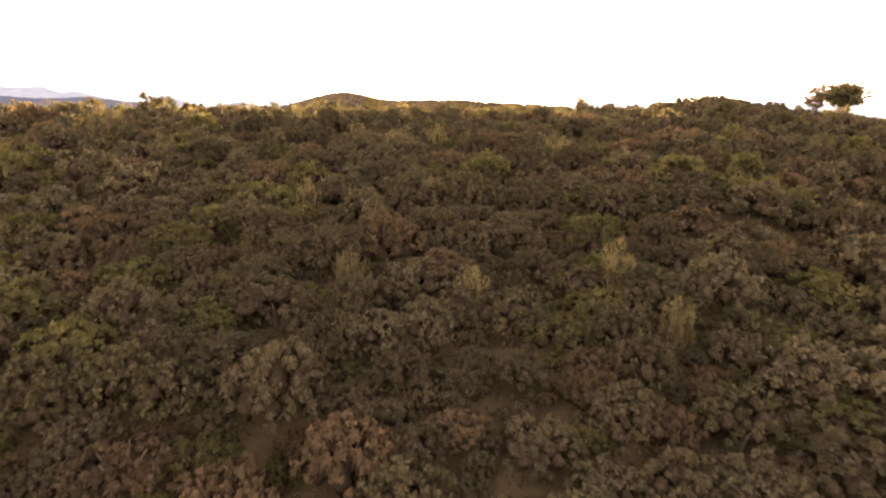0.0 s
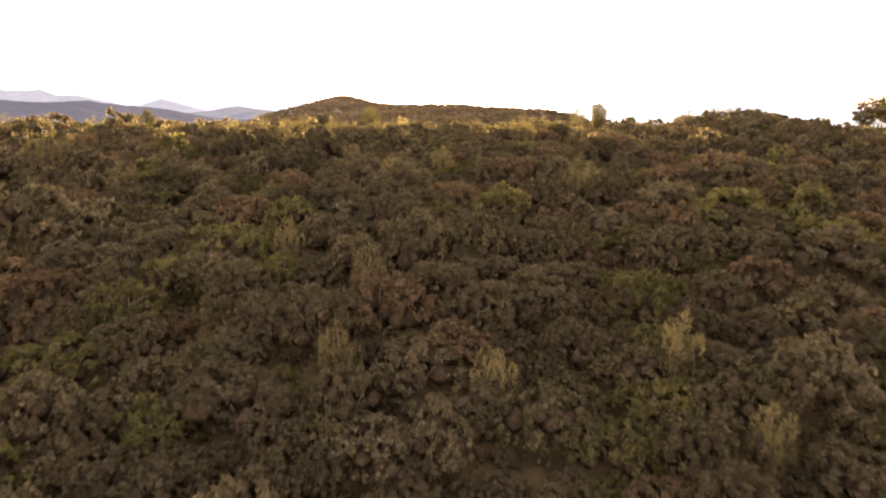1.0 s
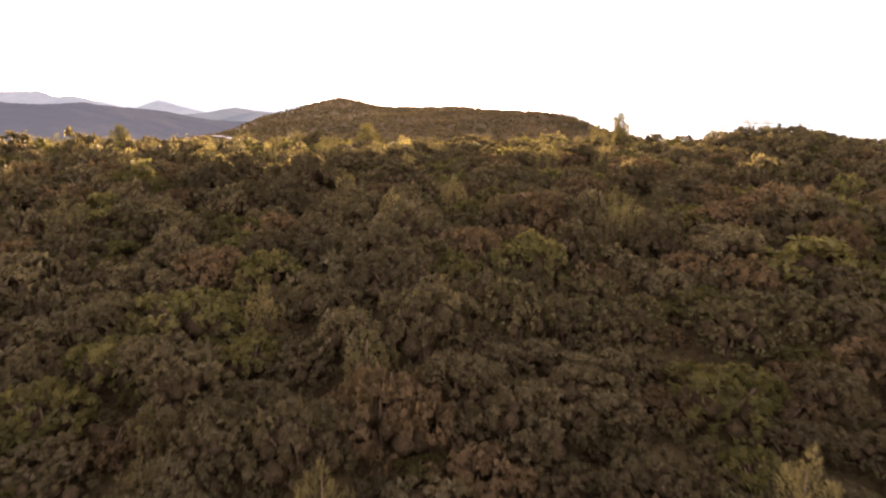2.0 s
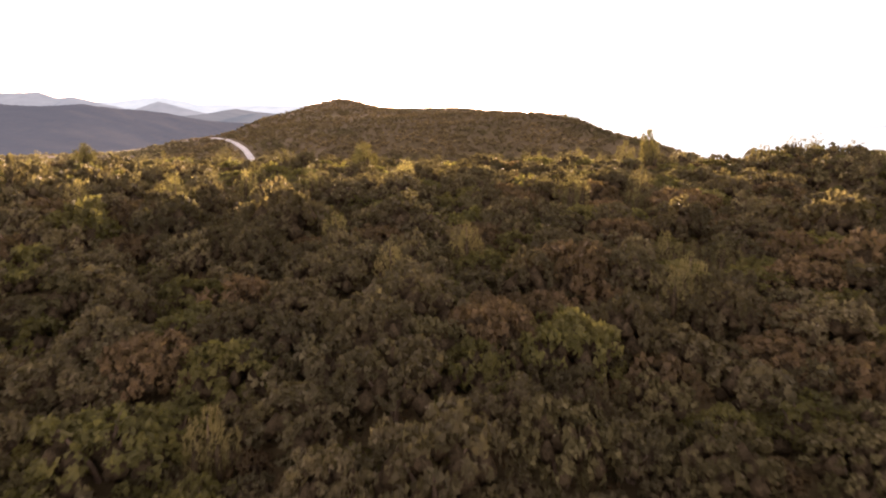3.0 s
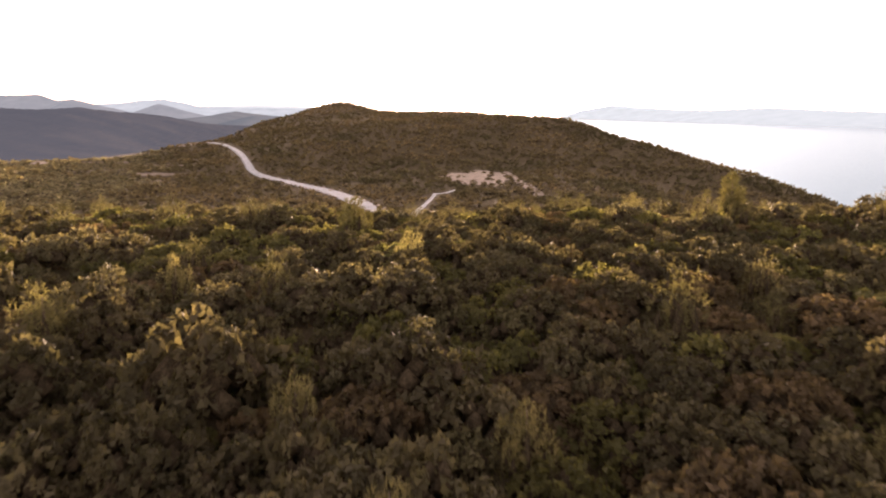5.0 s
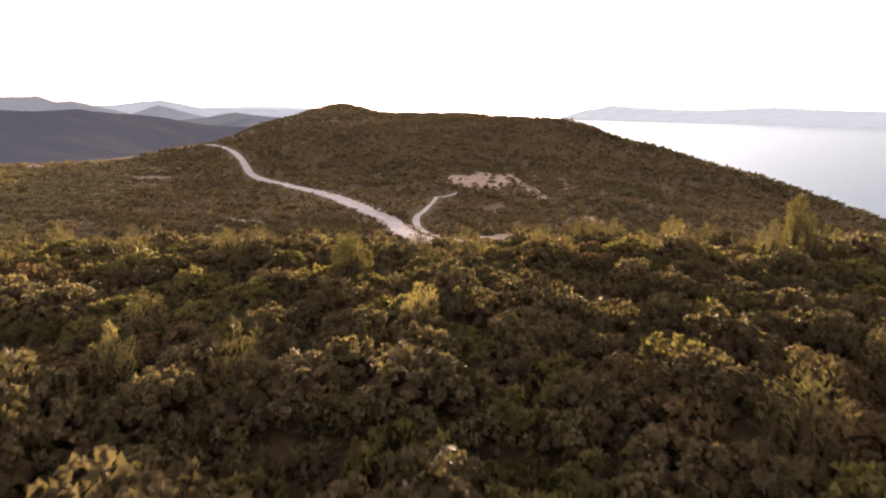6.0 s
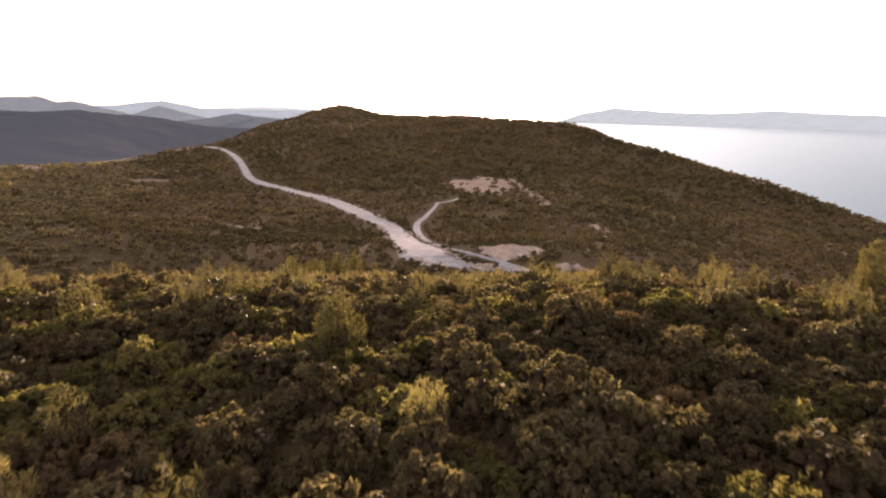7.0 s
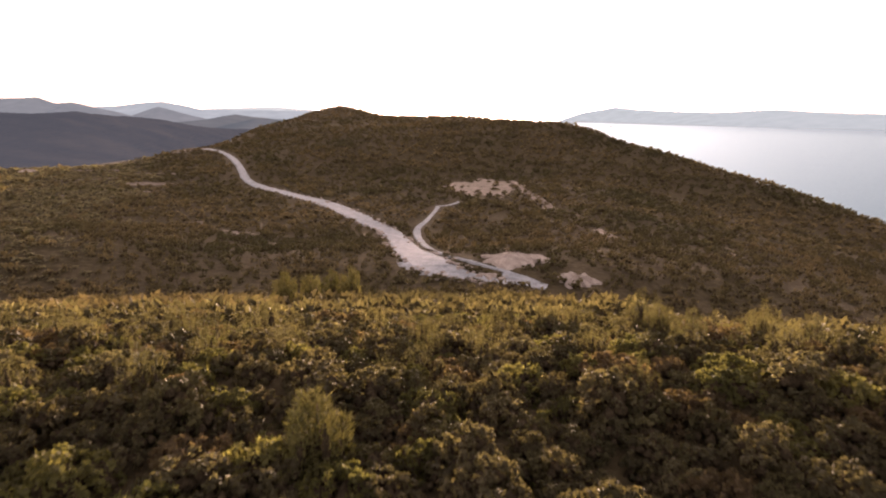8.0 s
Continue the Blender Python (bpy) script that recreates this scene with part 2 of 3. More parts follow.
# shrubs and saplings that stand out on the near hill: x, y, size, kind
MARKED = [
    (1.0, 37.3, 1.5, "pine"), (-5.8, 38.5, 1.5, "pine"), (9.5, 38.3, 1.7, "pine"), (11.4, 33.4, 1.5, "pine"), (-10.6, 50.2, 1.4, "pine"),
    (-20.9, 75.0, 2.0, "pine"), (-28.5, 76.8, 1.6, "pine"), (-18.1, 82.4, 1.6, "pine"), (-9.1, 69.7, 1.4, "pine"), (10.5, 67.1, 1.4, "pine"),
    (-1.1, 68.0, 1.7, "pine"), (-5.3, 64.0, 1.5, "pine"), (10.6, 63.6, 1.4, "pine"), (-5.8, 87.5, 1.4, "pine"), (-0.3, 90.2, 2.3, "oak"),
    (-16.8, 79.1, 1.2, "heath"), (16.3, 98.6, 1.6, "pine"), (9.2, 110.6, 1.5, "pine"), (8.3, 114.0, 1.4, "pine"), (14.6, 113.2, 1.6, "pine"),
    (6.1, 87.9, 1.7, "oak"), (-16.7, 98.8, 1.7, "dark"), (-26.3, 122.7, 1.8, "pine"), (-11.0, 31.5, 2.2, "oak"), (-2.5, 31.0, 1.9, "oak"),
    (11.2, 38.9, 1.6, "oak"), (-20.3, 49.1, 1.6, "oak"), (-11.0, 40.1, 1.8, "oak"), (0.5, 79.0, 1.8, "oak"), (-2.0, 76.0, 1.1, "lime"),
]
# pines: x, y, height, crown radius, where the crown begins
PINES = [(47.4, 83.5, 4.5, 2.6, 0.5), (43.6, 83.0, 3.7, 1.2, 0.42), (19.8, 102.7, 4.8, 1.5, 0.2), (-40.2, 100.5, 4.0, 1.6, 0.2), (-10.2, 95.0, 4.0, 1.7, 0.2),
         (-36.5, 199.0, 7.9, 2.6, 0.15), (-32.0, 201.0, 7.6, 2.6, 0.15), (-27.5, 199.5, 7.4, 2.6, 0.15), (-23.5, 199.0, 8.0, 2.4, 0.15)]
PINE_LABELS = ["broad flat-crowned pine standing dark on the crest", "slim young pine beside a broad pine"] + ["pale feathery pine rising above the scrub"] * 3 + ["tall feathery pine in a clump beyond the crest"] * 4


# ---------------------------------------------------------------- mesh helpers
def mesh_of(name, verts, quads=None, tris=None, materials=(), slots=None, tone=None, smooth=False):
    """A mesh from arrays of corners, four-sided and three-sided faces."""
    quads = np.zeros((0, 4), int) if quads is None else np.asarray(quads, int).reshape(-1, 4)
    tris = np.zeros((0, 3), int) if tris is None else np.asarray(tris, int).reshape(-1, 3)
    verts = np.asarray(verts, float)
    me = bpy.data.meshes.new(name)
    me.vertices.add(len(verts))
    me.vertices.foreach_set("co", verts.astype(np.float32).ravel())
    loops = np.concatenate([quads.ravel(), tris.ravel()]).astype(np.int32)
    me.loops.add(len(loops))
    me.loops.foreach_set("vertex_index", loops)
    sizes = np.concatenate([np.full(len(quads), 4), np.full(len(tris), 3)])
    starts = np.concatenate([[0], np.cumsum(sizes)[:-1]]).astype(np.int32)
    me.polygons.add(len(sizes))
    me.polygons.foreach_set("loop_start", starts)
    for m in materials:
        me.materials.append(m)
    if slots is not None:
        me.polygons.foreach_set("material_index", np.asarray(slots, np.int32))
    me.polygons.foreach_set("use_smooth", np.broadcast_to(smooth, len(sizes)))
    if tone is not None:
        me.attributes.new("tone", "FLOAT", "POINT").data.foreach_set("value", np.asarray(tone, np.float32))
    me.update(calc_edges=True)
    return me


def part(name, me, parent, label=""):
    ob = new(name, me)
    ob.parent = parent
    return tagged(ob, label)


def ico(level):
    bm = bmesh.new()
    bmesh.ops.create_icosphere(bm, subdivisions=level, radius=1.0)
    v = np.array([p.co[:] for p in bm.verts])
    f = np.array([[p.index for p in q.verts] for q in bm.faces])
    bm.free()
    return v, f


BALL1 = ico(1)
BALL0 = (np.array([(1, 0, 0), (-1, 0, 0), (0, 1, 0), (0, -1, 0), (0, 0, 1), (0, 0, -1)], float),
         np.array([(0, 2, 4), (2, 1, 4), (1, 3, 4), (3, 0, 4), (2, 0, 5), (1, 2, 5), (3, 1, 5), (0, 3, 5)]))


def unit(v):
    return v / np.maximum(np.linalg.norm(v, axis=-1, keepdims=True), 1e-9)


def sprays(rng, points, ways, length, width, face=None):
    """One small leaf spray a point, growing along its way: a pointed blade, which lies about square to face where that is given."""
    n = len(points)
    side = unit(np.cross(ways, rng.normal(size=(n, 3)) if face is None else face + 0.5 * rng.normal(size=(n, 3))))
    size = rng.uniform(0.6, 1.35, (n, 1))
    skew = rng.uniform(-0.4, 0.4, (n, 1))
    v = np.stack([points - side * 0.5 * width * size, points + side * 0.5 * width * size, points + (ways * length + side * skew * width) * size], 1)
    return v.reshape(-1, 3), np.arange(3 * n).reshape(-1, 3)


def shrub_shape(rng, wide, tall, lobes, leaves, length, width, ball=BALL1, core=0.6):
    """A lumpy dome: boughs of uneven height over a low base, tufted with small clumps of leaves. Corners, sprays and inner faces."""
    a = np.arange(lobes) * 2.4 + rng.uniform(0, 6) + rng.uniform(-0.5, 0.5, lobes)
    ring = np.sqrt((np.arange(lobes) + 0.4) / lobes)
    r = wide * rng.uniform(0.30, 0.54, lobes) * min(1, (11 / lobes) ** 0.4)
    cx, cy = (wide - r * 0.8) * ring * np.cos(a), (wide - r * 0.8) * ring * np.sin(a)
    cz = (tall - r) * np.sqrt(np.clip(1 - (ring * 0.86) ** 2, 0.05, 1)) * rng.uniform(0.66, 1.1, lobes)
    centre = np.stack([cx, cy, cz], 1)
    tufted = leaves >= 100
    count = max(leaves // 20, 8) * 4 if tufted else leaves
    way = unit(rng.normal(size=(count, 3)) + np.array([0, 0, 0.3]))
    pick = rng.choice(lobes, count, p=r ** 2 / (r ** 2).sum())
    at = centre[pick] + way * r[pick, None] * (rng.uniform(0.84, 1.02, (count, 1)) if tufted else rng.uniform(0.78, 1.08, (count, 1)))
    buried = ((np.linalg.norm(at[:, None] - centre[None], axis=2) / r[None]) < (0.82 if tufted else 0.72)).any(1) | (at[:, 2] < 0.14 * tall)
    at, way = at[~buried], way[~buried]
    if tufted:
        at, way = at[:count // 4], way[:count // 4]
        tuft = min(0.3, 1.25 / math.sqrt(len(at))) * wide * rng.uniform(0.55, 1.25, len(at))
        of = rng.integers(0, len(at), leaves)
        out = unit(rng.normal(size=(leaves, 3)) + 0.8 * way[of] + np.array([0, 0, 0.4]))
        at = at[of] + out * tuft[of, None] * rng.uniform(0.7, 1.1, (leaves, 1))
        grow = unit(out * 0.25 + unit(rng.normal(size=out.shape)) * 0.85 + np.array([0, 0, 0.2]))
        lv, lq = sprays(rng, at - grow * length * 0.35, grow, length * 0.9, width * 1.15, out)
    else:
        grow = unit(way * 0.7 + rng.normal(size=way.shape) * 0.7 + np.array([0, 0, 0.3]))
        lv, lq = sprays(rng, at, grow, length, width)
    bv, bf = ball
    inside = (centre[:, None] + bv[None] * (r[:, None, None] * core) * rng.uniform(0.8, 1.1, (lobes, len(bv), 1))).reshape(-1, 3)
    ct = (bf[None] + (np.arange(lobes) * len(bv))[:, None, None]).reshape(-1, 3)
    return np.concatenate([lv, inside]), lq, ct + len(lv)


def sapling_shape(rng, wide, tall, tufts, length, ball=BALL1):
    """A young pine: several upswept leaders, each wrapped in short feathery shoots."""
    leaders = 7
    la = np.arange(leaders) * 2.4 + rng.uniform(0, 6)
    spread = wide * 0.72 * np.sqrt(np.arange(leaders) / leaders)
    foot = np.stack([np.cos(la), np.sin(la)], 1) * spread[:, None]
    lh = tall * (1.0 - 0.38 * (spread / (wide * 0.72)) ** 1.7) * rng.uniform(0.88, 1.05, leaders)
    pick = rng.integers(0, leaders, tufts)
    h = rng.uniform(0.05, 1.0, tufts)
    out = wide * 0.36 * (1 - h) ** 0.6 * rng.uniform(0.6, 1.05, tufts) + 0.03
    a = rng.uniform(0, 6.28, tufts)
    at = np.stack([foot[pick, 0] * (0.6 + 0.4 * h) + out * np.cos(a), foot[pick, 1] * (0.6 + 0.4 * h) + out * np.sin(a), lh[pick] * h], 1)
    grow = unit(np.stack([np.cos(a) * 0.8, np.sin(a) * 0.8, np.full(tufts, 0.9)], 1) + rng.normal(size=(tufts, 3)) * 0.5)
    lv, lq = sprays(rng, at, grow, length, length * 0.2)
    bv, bf = ball
    n = len(bv)
    c = np.stack([foot[:, 0] * 0.8, foot[:, 1] * 0.8, lh * 0.36], 1)
    r = np.stack([np.full(leaders, wide * 0.11), np.full(leaders, wide * 0.11), lh * 0.36], 1)
    core = (c[:, None] + bv[None] * r[:, None] * rng.uniform(0.8, 1.1, (leaders, n, 1))).reshape(-1, 3)
    ct = (bf[None] + (np.arange(leaders) * n)[:, None, None]).reshape(-1, 3)
    return np.concatenate([lv, core]), lq, ct + len(lv)


def tube(points, radii, sides=6):
    """A tapered limb along points."""
    p, v, f = [Vector(q) for q in points], [], []
    for i, q in enumerate(p):
        d = (p[min(i + 1, len(p) - 1)] - p[max(i - 1, 0)]).normalized()
        e = d.orthogonal().normalized()
        g = d.cross(e)
        for k in range(sides):
            a = 6.2832 * k / sides
            v.append(q + (e * math.cos(a) + g * math.sin(a)) * radii[i])
    for i in range(len(p) - 1):
        for k in range(sides):
            f.append((i * sides + k, i * sides + (k + 1) % sides, (i + 1) * sides + (k + 1) % sides, (i + 1) * sides + k))
    return np.array([q[:] for q in v]), np.array(f)


def join(pieces):
    v, f, n = [], [], 0
    for a, b in pieces:
        v.append(a)
        f.append(np.asarray(b) + n)
        n += len(a)
    return np.concatenate(v), np.concatenate(f)


# ---------------------------------------------------------------- ground and sea
def axis(fine, lo, hi, edge):
    inner = np.arange(lo, hi + 0.01, fine)
    grow, out, at = fine, [], 0.0
    while at < edge:
        grow = min(grow * 1.09, 18.0) if at < 1300 else grow * 1.25
        at += grow
        out.append(at)
    out = np.array(out)
    return np.concatenate([lo - out[::-1], inner, hi + out])


gx, gy = axis(2.5, -70, 70, 4600), axis(2.5, 0, 150, 4700)
X, Y = np.meshgrid(gx, gy)
Z = height(X, Y)
nx, ny = len(gx), len(gy)
cell = (np.arange(ny - 1)[:, None] * nx + np.arange(nx - 1)[None]).ravel()
ground = new("ground", mesh_of("ground", np.stack([X, Y, Z], -1).reshape(-1, 3), np.stack([cell, cell + 1, cell + nx + 1, cell + nx], 1), materials=[GROUND], smooth=True))
tagged(ground, "brown dry soil and low growth of Mediterranean scrubland hills", "ground", kind="structure")
water = new("water", mesh_of("water", [(-200, 300, 0), (4800, -4500, 0), (4800, 4780, 0), (-1500, 4780, 0), (-900, 2200, 0)], tris=[(0, 1, 2), (0, 2, 3), (0, 3, 4)], materials=[WATER]))
tagged(water, "calm sea bay shining pale under low sun", "sea", kind="structure")


def ridge(name, label, spine, foot, deep, mat, rough, steps=140, power=1.15, rows=41, canopy=0.0):
    """A mountain chain along a spine of (x, y, top), with spurs and uneven crest."""
    spine = np.array(spine, float)
    s = np.linspace(0, len(spine) - 1, steps)
    i = np.clip(s.astype(int), 0, len(spine) - 2)
    f = (s - i)[:, None]
    f = f * f * (3 - 2 * f) * 0.5 + f * 0.5
    p = spine[i] * (1 - f) + spine[i + 1] * f
    across = np.linspace(-1, 1, rows)
    run = unit(np.gradient(p[:, :2], axis=0))
    side = np.stack([-run[:, 1], run[:, 0]], 1)
    x = p[:, None, 0] + side[:, None, 0] * across[None] * deep
    y = p[:, None, 1] + side[:, None, 1] * across[None] * deep
    fall = (1 - np.abs(across)) ** power
    z = foot + (p[:, None, 2] - foot) * fall[None]
    z = z + rough * (ripple(x, y, 340, 0.7) * np.minimum(1, np.abs(across) * 2.5)[None] + 0.3 * ripple(x, y, 120, 2.1) + 0.12 * ripple(x, y, 45, 1.1)) * (0.08 + fall[None])
    z = z + canopy * np.random.default_rng(steps).uniform(-1, 1, z.shape)
    n = len(across)
    c = (np.arange(steps - 1)[:, None] * n + np.arange(n - 1)[None]).ravel()
    ob = new(name, mesh_of(name, np.stack([x, y, z], -1).reshape(-1, 3), np.stack([c, c + 1, c + n + 1, c + n], 1), materials=[mat], smooth=True))
    return tagged(ob, label, "mountain", kind="structure")


# the second colour of each is its painted haze glow
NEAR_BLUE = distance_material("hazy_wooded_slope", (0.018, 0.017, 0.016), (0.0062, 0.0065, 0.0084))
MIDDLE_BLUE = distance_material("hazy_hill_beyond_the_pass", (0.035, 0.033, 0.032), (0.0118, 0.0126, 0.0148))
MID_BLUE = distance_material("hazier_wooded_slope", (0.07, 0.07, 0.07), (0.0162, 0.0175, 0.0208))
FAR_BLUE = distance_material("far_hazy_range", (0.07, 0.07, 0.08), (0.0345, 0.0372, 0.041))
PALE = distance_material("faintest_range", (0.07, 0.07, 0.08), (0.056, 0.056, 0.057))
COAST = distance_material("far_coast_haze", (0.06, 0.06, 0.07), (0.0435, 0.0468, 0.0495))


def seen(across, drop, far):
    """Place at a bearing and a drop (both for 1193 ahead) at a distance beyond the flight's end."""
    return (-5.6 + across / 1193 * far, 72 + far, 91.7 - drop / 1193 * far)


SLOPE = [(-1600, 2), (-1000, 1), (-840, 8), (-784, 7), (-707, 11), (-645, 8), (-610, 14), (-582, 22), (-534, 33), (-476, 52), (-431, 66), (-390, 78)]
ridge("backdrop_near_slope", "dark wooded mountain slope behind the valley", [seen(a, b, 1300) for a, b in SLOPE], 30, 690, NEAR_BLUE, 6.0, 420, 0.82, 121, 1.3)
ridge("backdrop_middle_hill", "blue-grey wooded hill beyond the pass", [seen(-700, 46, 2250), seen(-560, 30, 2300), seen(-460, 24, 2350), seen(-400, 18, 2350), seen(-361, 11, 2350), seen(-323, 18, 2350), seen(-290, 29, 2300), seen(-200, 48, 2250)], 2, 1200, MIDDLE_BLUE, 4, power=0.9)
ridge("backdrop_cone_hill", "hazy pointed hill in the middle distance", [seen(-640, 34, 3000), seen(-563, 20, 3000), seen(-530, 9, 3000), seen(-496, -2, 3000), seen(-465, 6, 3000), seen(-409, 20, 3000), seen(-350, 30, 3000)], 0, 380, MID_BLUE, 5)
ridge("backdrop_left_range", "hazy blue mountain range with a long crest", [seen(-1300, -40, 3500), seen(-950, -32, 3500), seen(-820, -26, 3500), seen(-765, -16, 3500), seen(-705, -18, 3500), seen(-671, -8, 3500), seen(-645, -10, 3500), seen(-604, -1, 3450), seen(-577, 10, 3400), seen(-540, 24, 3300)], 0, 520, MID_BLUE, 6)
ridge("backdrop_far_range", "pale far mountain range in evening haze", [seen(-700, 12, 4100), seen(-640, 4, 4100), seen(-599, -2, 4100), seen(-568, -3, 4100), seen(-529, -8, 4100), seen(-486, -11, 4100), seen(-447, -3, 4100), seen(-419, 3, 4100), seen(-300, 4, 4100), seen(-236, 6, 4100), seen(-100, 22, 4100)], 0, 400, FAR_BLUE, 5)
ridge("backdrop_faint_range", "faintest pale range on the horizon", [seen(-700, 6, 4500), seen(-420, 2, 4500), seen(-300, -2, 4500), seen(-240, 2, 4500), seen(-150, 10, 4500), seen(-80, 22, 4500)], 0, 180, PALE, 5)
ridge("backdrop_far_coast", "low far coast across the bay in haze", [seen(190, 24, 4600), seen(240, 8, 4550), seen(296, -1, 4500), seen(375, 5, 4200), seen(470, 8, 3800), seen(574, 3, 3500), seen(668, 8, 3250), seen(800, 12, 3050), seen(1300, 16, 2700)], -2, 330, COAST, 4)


# ---------------------------------------------------------------- roads and bare rock
def strip(name, label, line, widths, mat, lift=0.35, seed=0, rough=0.25):
    """A rough road draped over the ground along a line, cut a little into it, with ragged edges."""
    rng = np.random.default_rng(seed)
    line = np.array(line, float)
    s = np.linspace(0, len(line) - 1, 24 * len(line))
    i = np.clip(s.astype(int), 0, len(line) - 2)
    f = (s - i)[:, None]
    a, b, c, d = line[np.maximum(i - 1, 0)], line[i], line[i + 1], line[np.minimum(i + 2, len(line) - 1)]
    p = 0.5 * (2 * b + (c - a) * f + (2 * a - 5 * b + 4 * c - d) * f ** 2 + (3 * b - a - 3 * c + d) * f ** 3)
    w = np.interp(s, np.arange(len(line)), widths)
    run = unit(np.gradient(p, axis=0))
    side = np.stack([-run[:, 1], run[:, 0]], 1)
    across = np.linspace(-1, 1, 9)
    off = across[None] * w[:, None] / 2
    off[:, 0] -= rng.uniform(0, rough, len(s)) * w
    off[:, -1] += rng.uniform(0, rough, len(s)) * w
    x, y = p[:, None, 0] + side[:, None, 0] * off, p[:, None, 1] + side[:, None, 1] * off
    z = height(x, y)
    z = 0.4 * z + 0.6 * z.mean(1, keepdims=True) + lift + rng.uniform(-0.12, 0.12, z.shape)
    z = np.maximum(z, height(x, y) + 0.12)
    z[:, [0, -1]] = height(x[:, [0, -1]], y[:, [0, -1]]) - 0.4
    n = len(across)
    c = (np.arange(len(s) - 1)[:, None] * n + np.arange(n - 1)[None]).ravel()
    ob = new(name, mesh_of(name, np.stack([x, y, z], -1).reshape(-1, 3), np.stack([c, c + 1, c + n + 1, c + n], 1), materials=[mat]))
    return tagged(ob, label, "road", kind="structure")


strip("road", "wide pale gravel road winding through the valley", ROAD, ROAD_WIDE, GRAVEL, seed=3)
strip("road_track", "narrow pale dirt track climbing beside the road", TRACK, TRACK_WIDE, GRAVEL, seed=4, rough=0.15)


def outcrop(name, label, x, y, long, wide, turn, high, seed, mat=None, cells=26):
    """Bare broken limestone: ledges and hollows rising from the ground, with a ragged rim."""
    g = np.random.default_rng(seed)
    rings, spokes = 9, cells * 2
    a = np.linspace(0, 6.2832, spokes, endpoint=False)
    rim = 1 + 0.22 * np.sin(3 * a + seed) + 0.14 * np.sin(7 * a + 2 * seed) + g.uniform(-0.1, 0.1, spokes)
    v, q = [], []
    for i in range(rings):
        f = (i + 0.15) / (rings - 0.85)
        u, w = np.cos(a) * f * rim * long / 2, np.sin(a) * f * rim * wide / 2
        px, py = x + u * math.cos(turn) - w * math.sin(turn), y + u * math.sin(turn) + w * math.cos(turn)
        ledge = np.floor(ripple(px, py, wide * 0.5, seed) * 3 + g.uniform(0, 0.9, spokes)) / 3
        z = height(px, py) + high * (0.5 + 0.45 * ledge) * (1 - f ** 3) + g.uniform(-0.08, 0.08, spokes) * high + 0.12
        if i == rings - 1:
            z = height(px, py) - 0.6
        v.append(np.stack([px, py, z], 1))
    for i in range(rings - 1):
        for k in range(spokes):
            q.append((i * spokes + k, (i + 1) * spokes + k, (i + 1) * spokes + (k + 1) % spokes, i * spokes + (k + 1) % spokes))
    ob = new(name, mesh_of(name, np.concatenate(v), q, materials=[mat or ROCK]))
    return tagged(ob, label, "rock", "bare rock in the valley")


OUTCROPS = [  # label, x, y, length, width, turn, height, seed
    ("pale pinkish limestone quarry face beside the gravel road", 17, 287, 22, 24, 0.0, 1.9, 1),
    ("pale broken limestone bank with dark bushes before it", 34, 266, 13, 12, 0.2, 2.4, 2),
    ("long pale scree scar down the far hillside", 56, 543, 9, 165, 0.07, 1.0, 3),
    ("short pale scree scar on the far hillside", 73, 398, 7, 40, 0.05, 0.9, 4),
    ("broad bare rocky clearing on the far hillside", 24, 588, 58, 100, 0.0, 0.9, 5),
    ("small reddish bare patch in the dark valley scrub", -104, 391, 16, 9, -0.2, 0.6, 6),
    ("pale bare clearing at the foot of the mountain", -403, 716, 24, 12, -0.3, 2.2, 7),
    ("dry stony strip across the valley floor", -240, 604, 50, 12, 0.0, 1.4, 8),
    ("dry stony strip across the valley floor", -262, 672, 44, 10, -0.2, 1.4, 9),
    ("dry stony strip across the valley floor", -300, 640, 60, 9, 0.1, 0.6, 11),
    ("dry stony strip across the valley floor", -330, 700, 70, 9, -0.1, 0.6, 12),
    ("dry stony strip across the valley floor", -225, 560, 30, 7, 0.15, 0.6, 13),
    ("dry stony strip across the valley floor", -268, 540, 36, 6, -0.1, 0.5, 14),
    ("pale limestone cutting where the road crosses the pass", -303, 862, 38, 12, 0.15, 3.6, 15),
    ("small stony clearing in the valley scrub", -139, 431, 10, 6, 0.0, 0.5, 10),
]
for row in OUTCROPS:
    outcrop("rock_outcrop", *row, mat=ROCK if row[6] > 1.5 else EARTH)


def boulder(rng, size):
    v, f = BALL1
    return v * rng.uniform(0.8, 1.1, (len(v), 1)) * size * np.array([1.2, 1.0, 0.7]), f


rng = np.random.default_rng(5)
heap, n = [], 0
for i in range(260):
    t = rng.uniform(2, 13)
    k = int(t)
    a, b = np.array(ROAD[k], float), np.array(ROAD[k + 1], float)
    d = unit(b - a)
    p = a + (b - a) * (t - k) + np.array([-d[1], d[0]]) * rng.choice([-1, 1]) * (ROAD_WIDE[k] / 2 + rng.normal() * 1.2)
    v, f = boulder(rng, rng.uniform(0.3, 1.1))
    heap.append((v + np.array([p[0], p[1], float(height(p[0], p[1])) + 0.3]), f))
v, f = join(heap)
tagged(new("roadside_rubble", mesh_of("roadside_rubble", v, tris=f, materials=[ROCK])), "grey limestone rubble along the gravel road's edges", "rubble", kind="stuff")
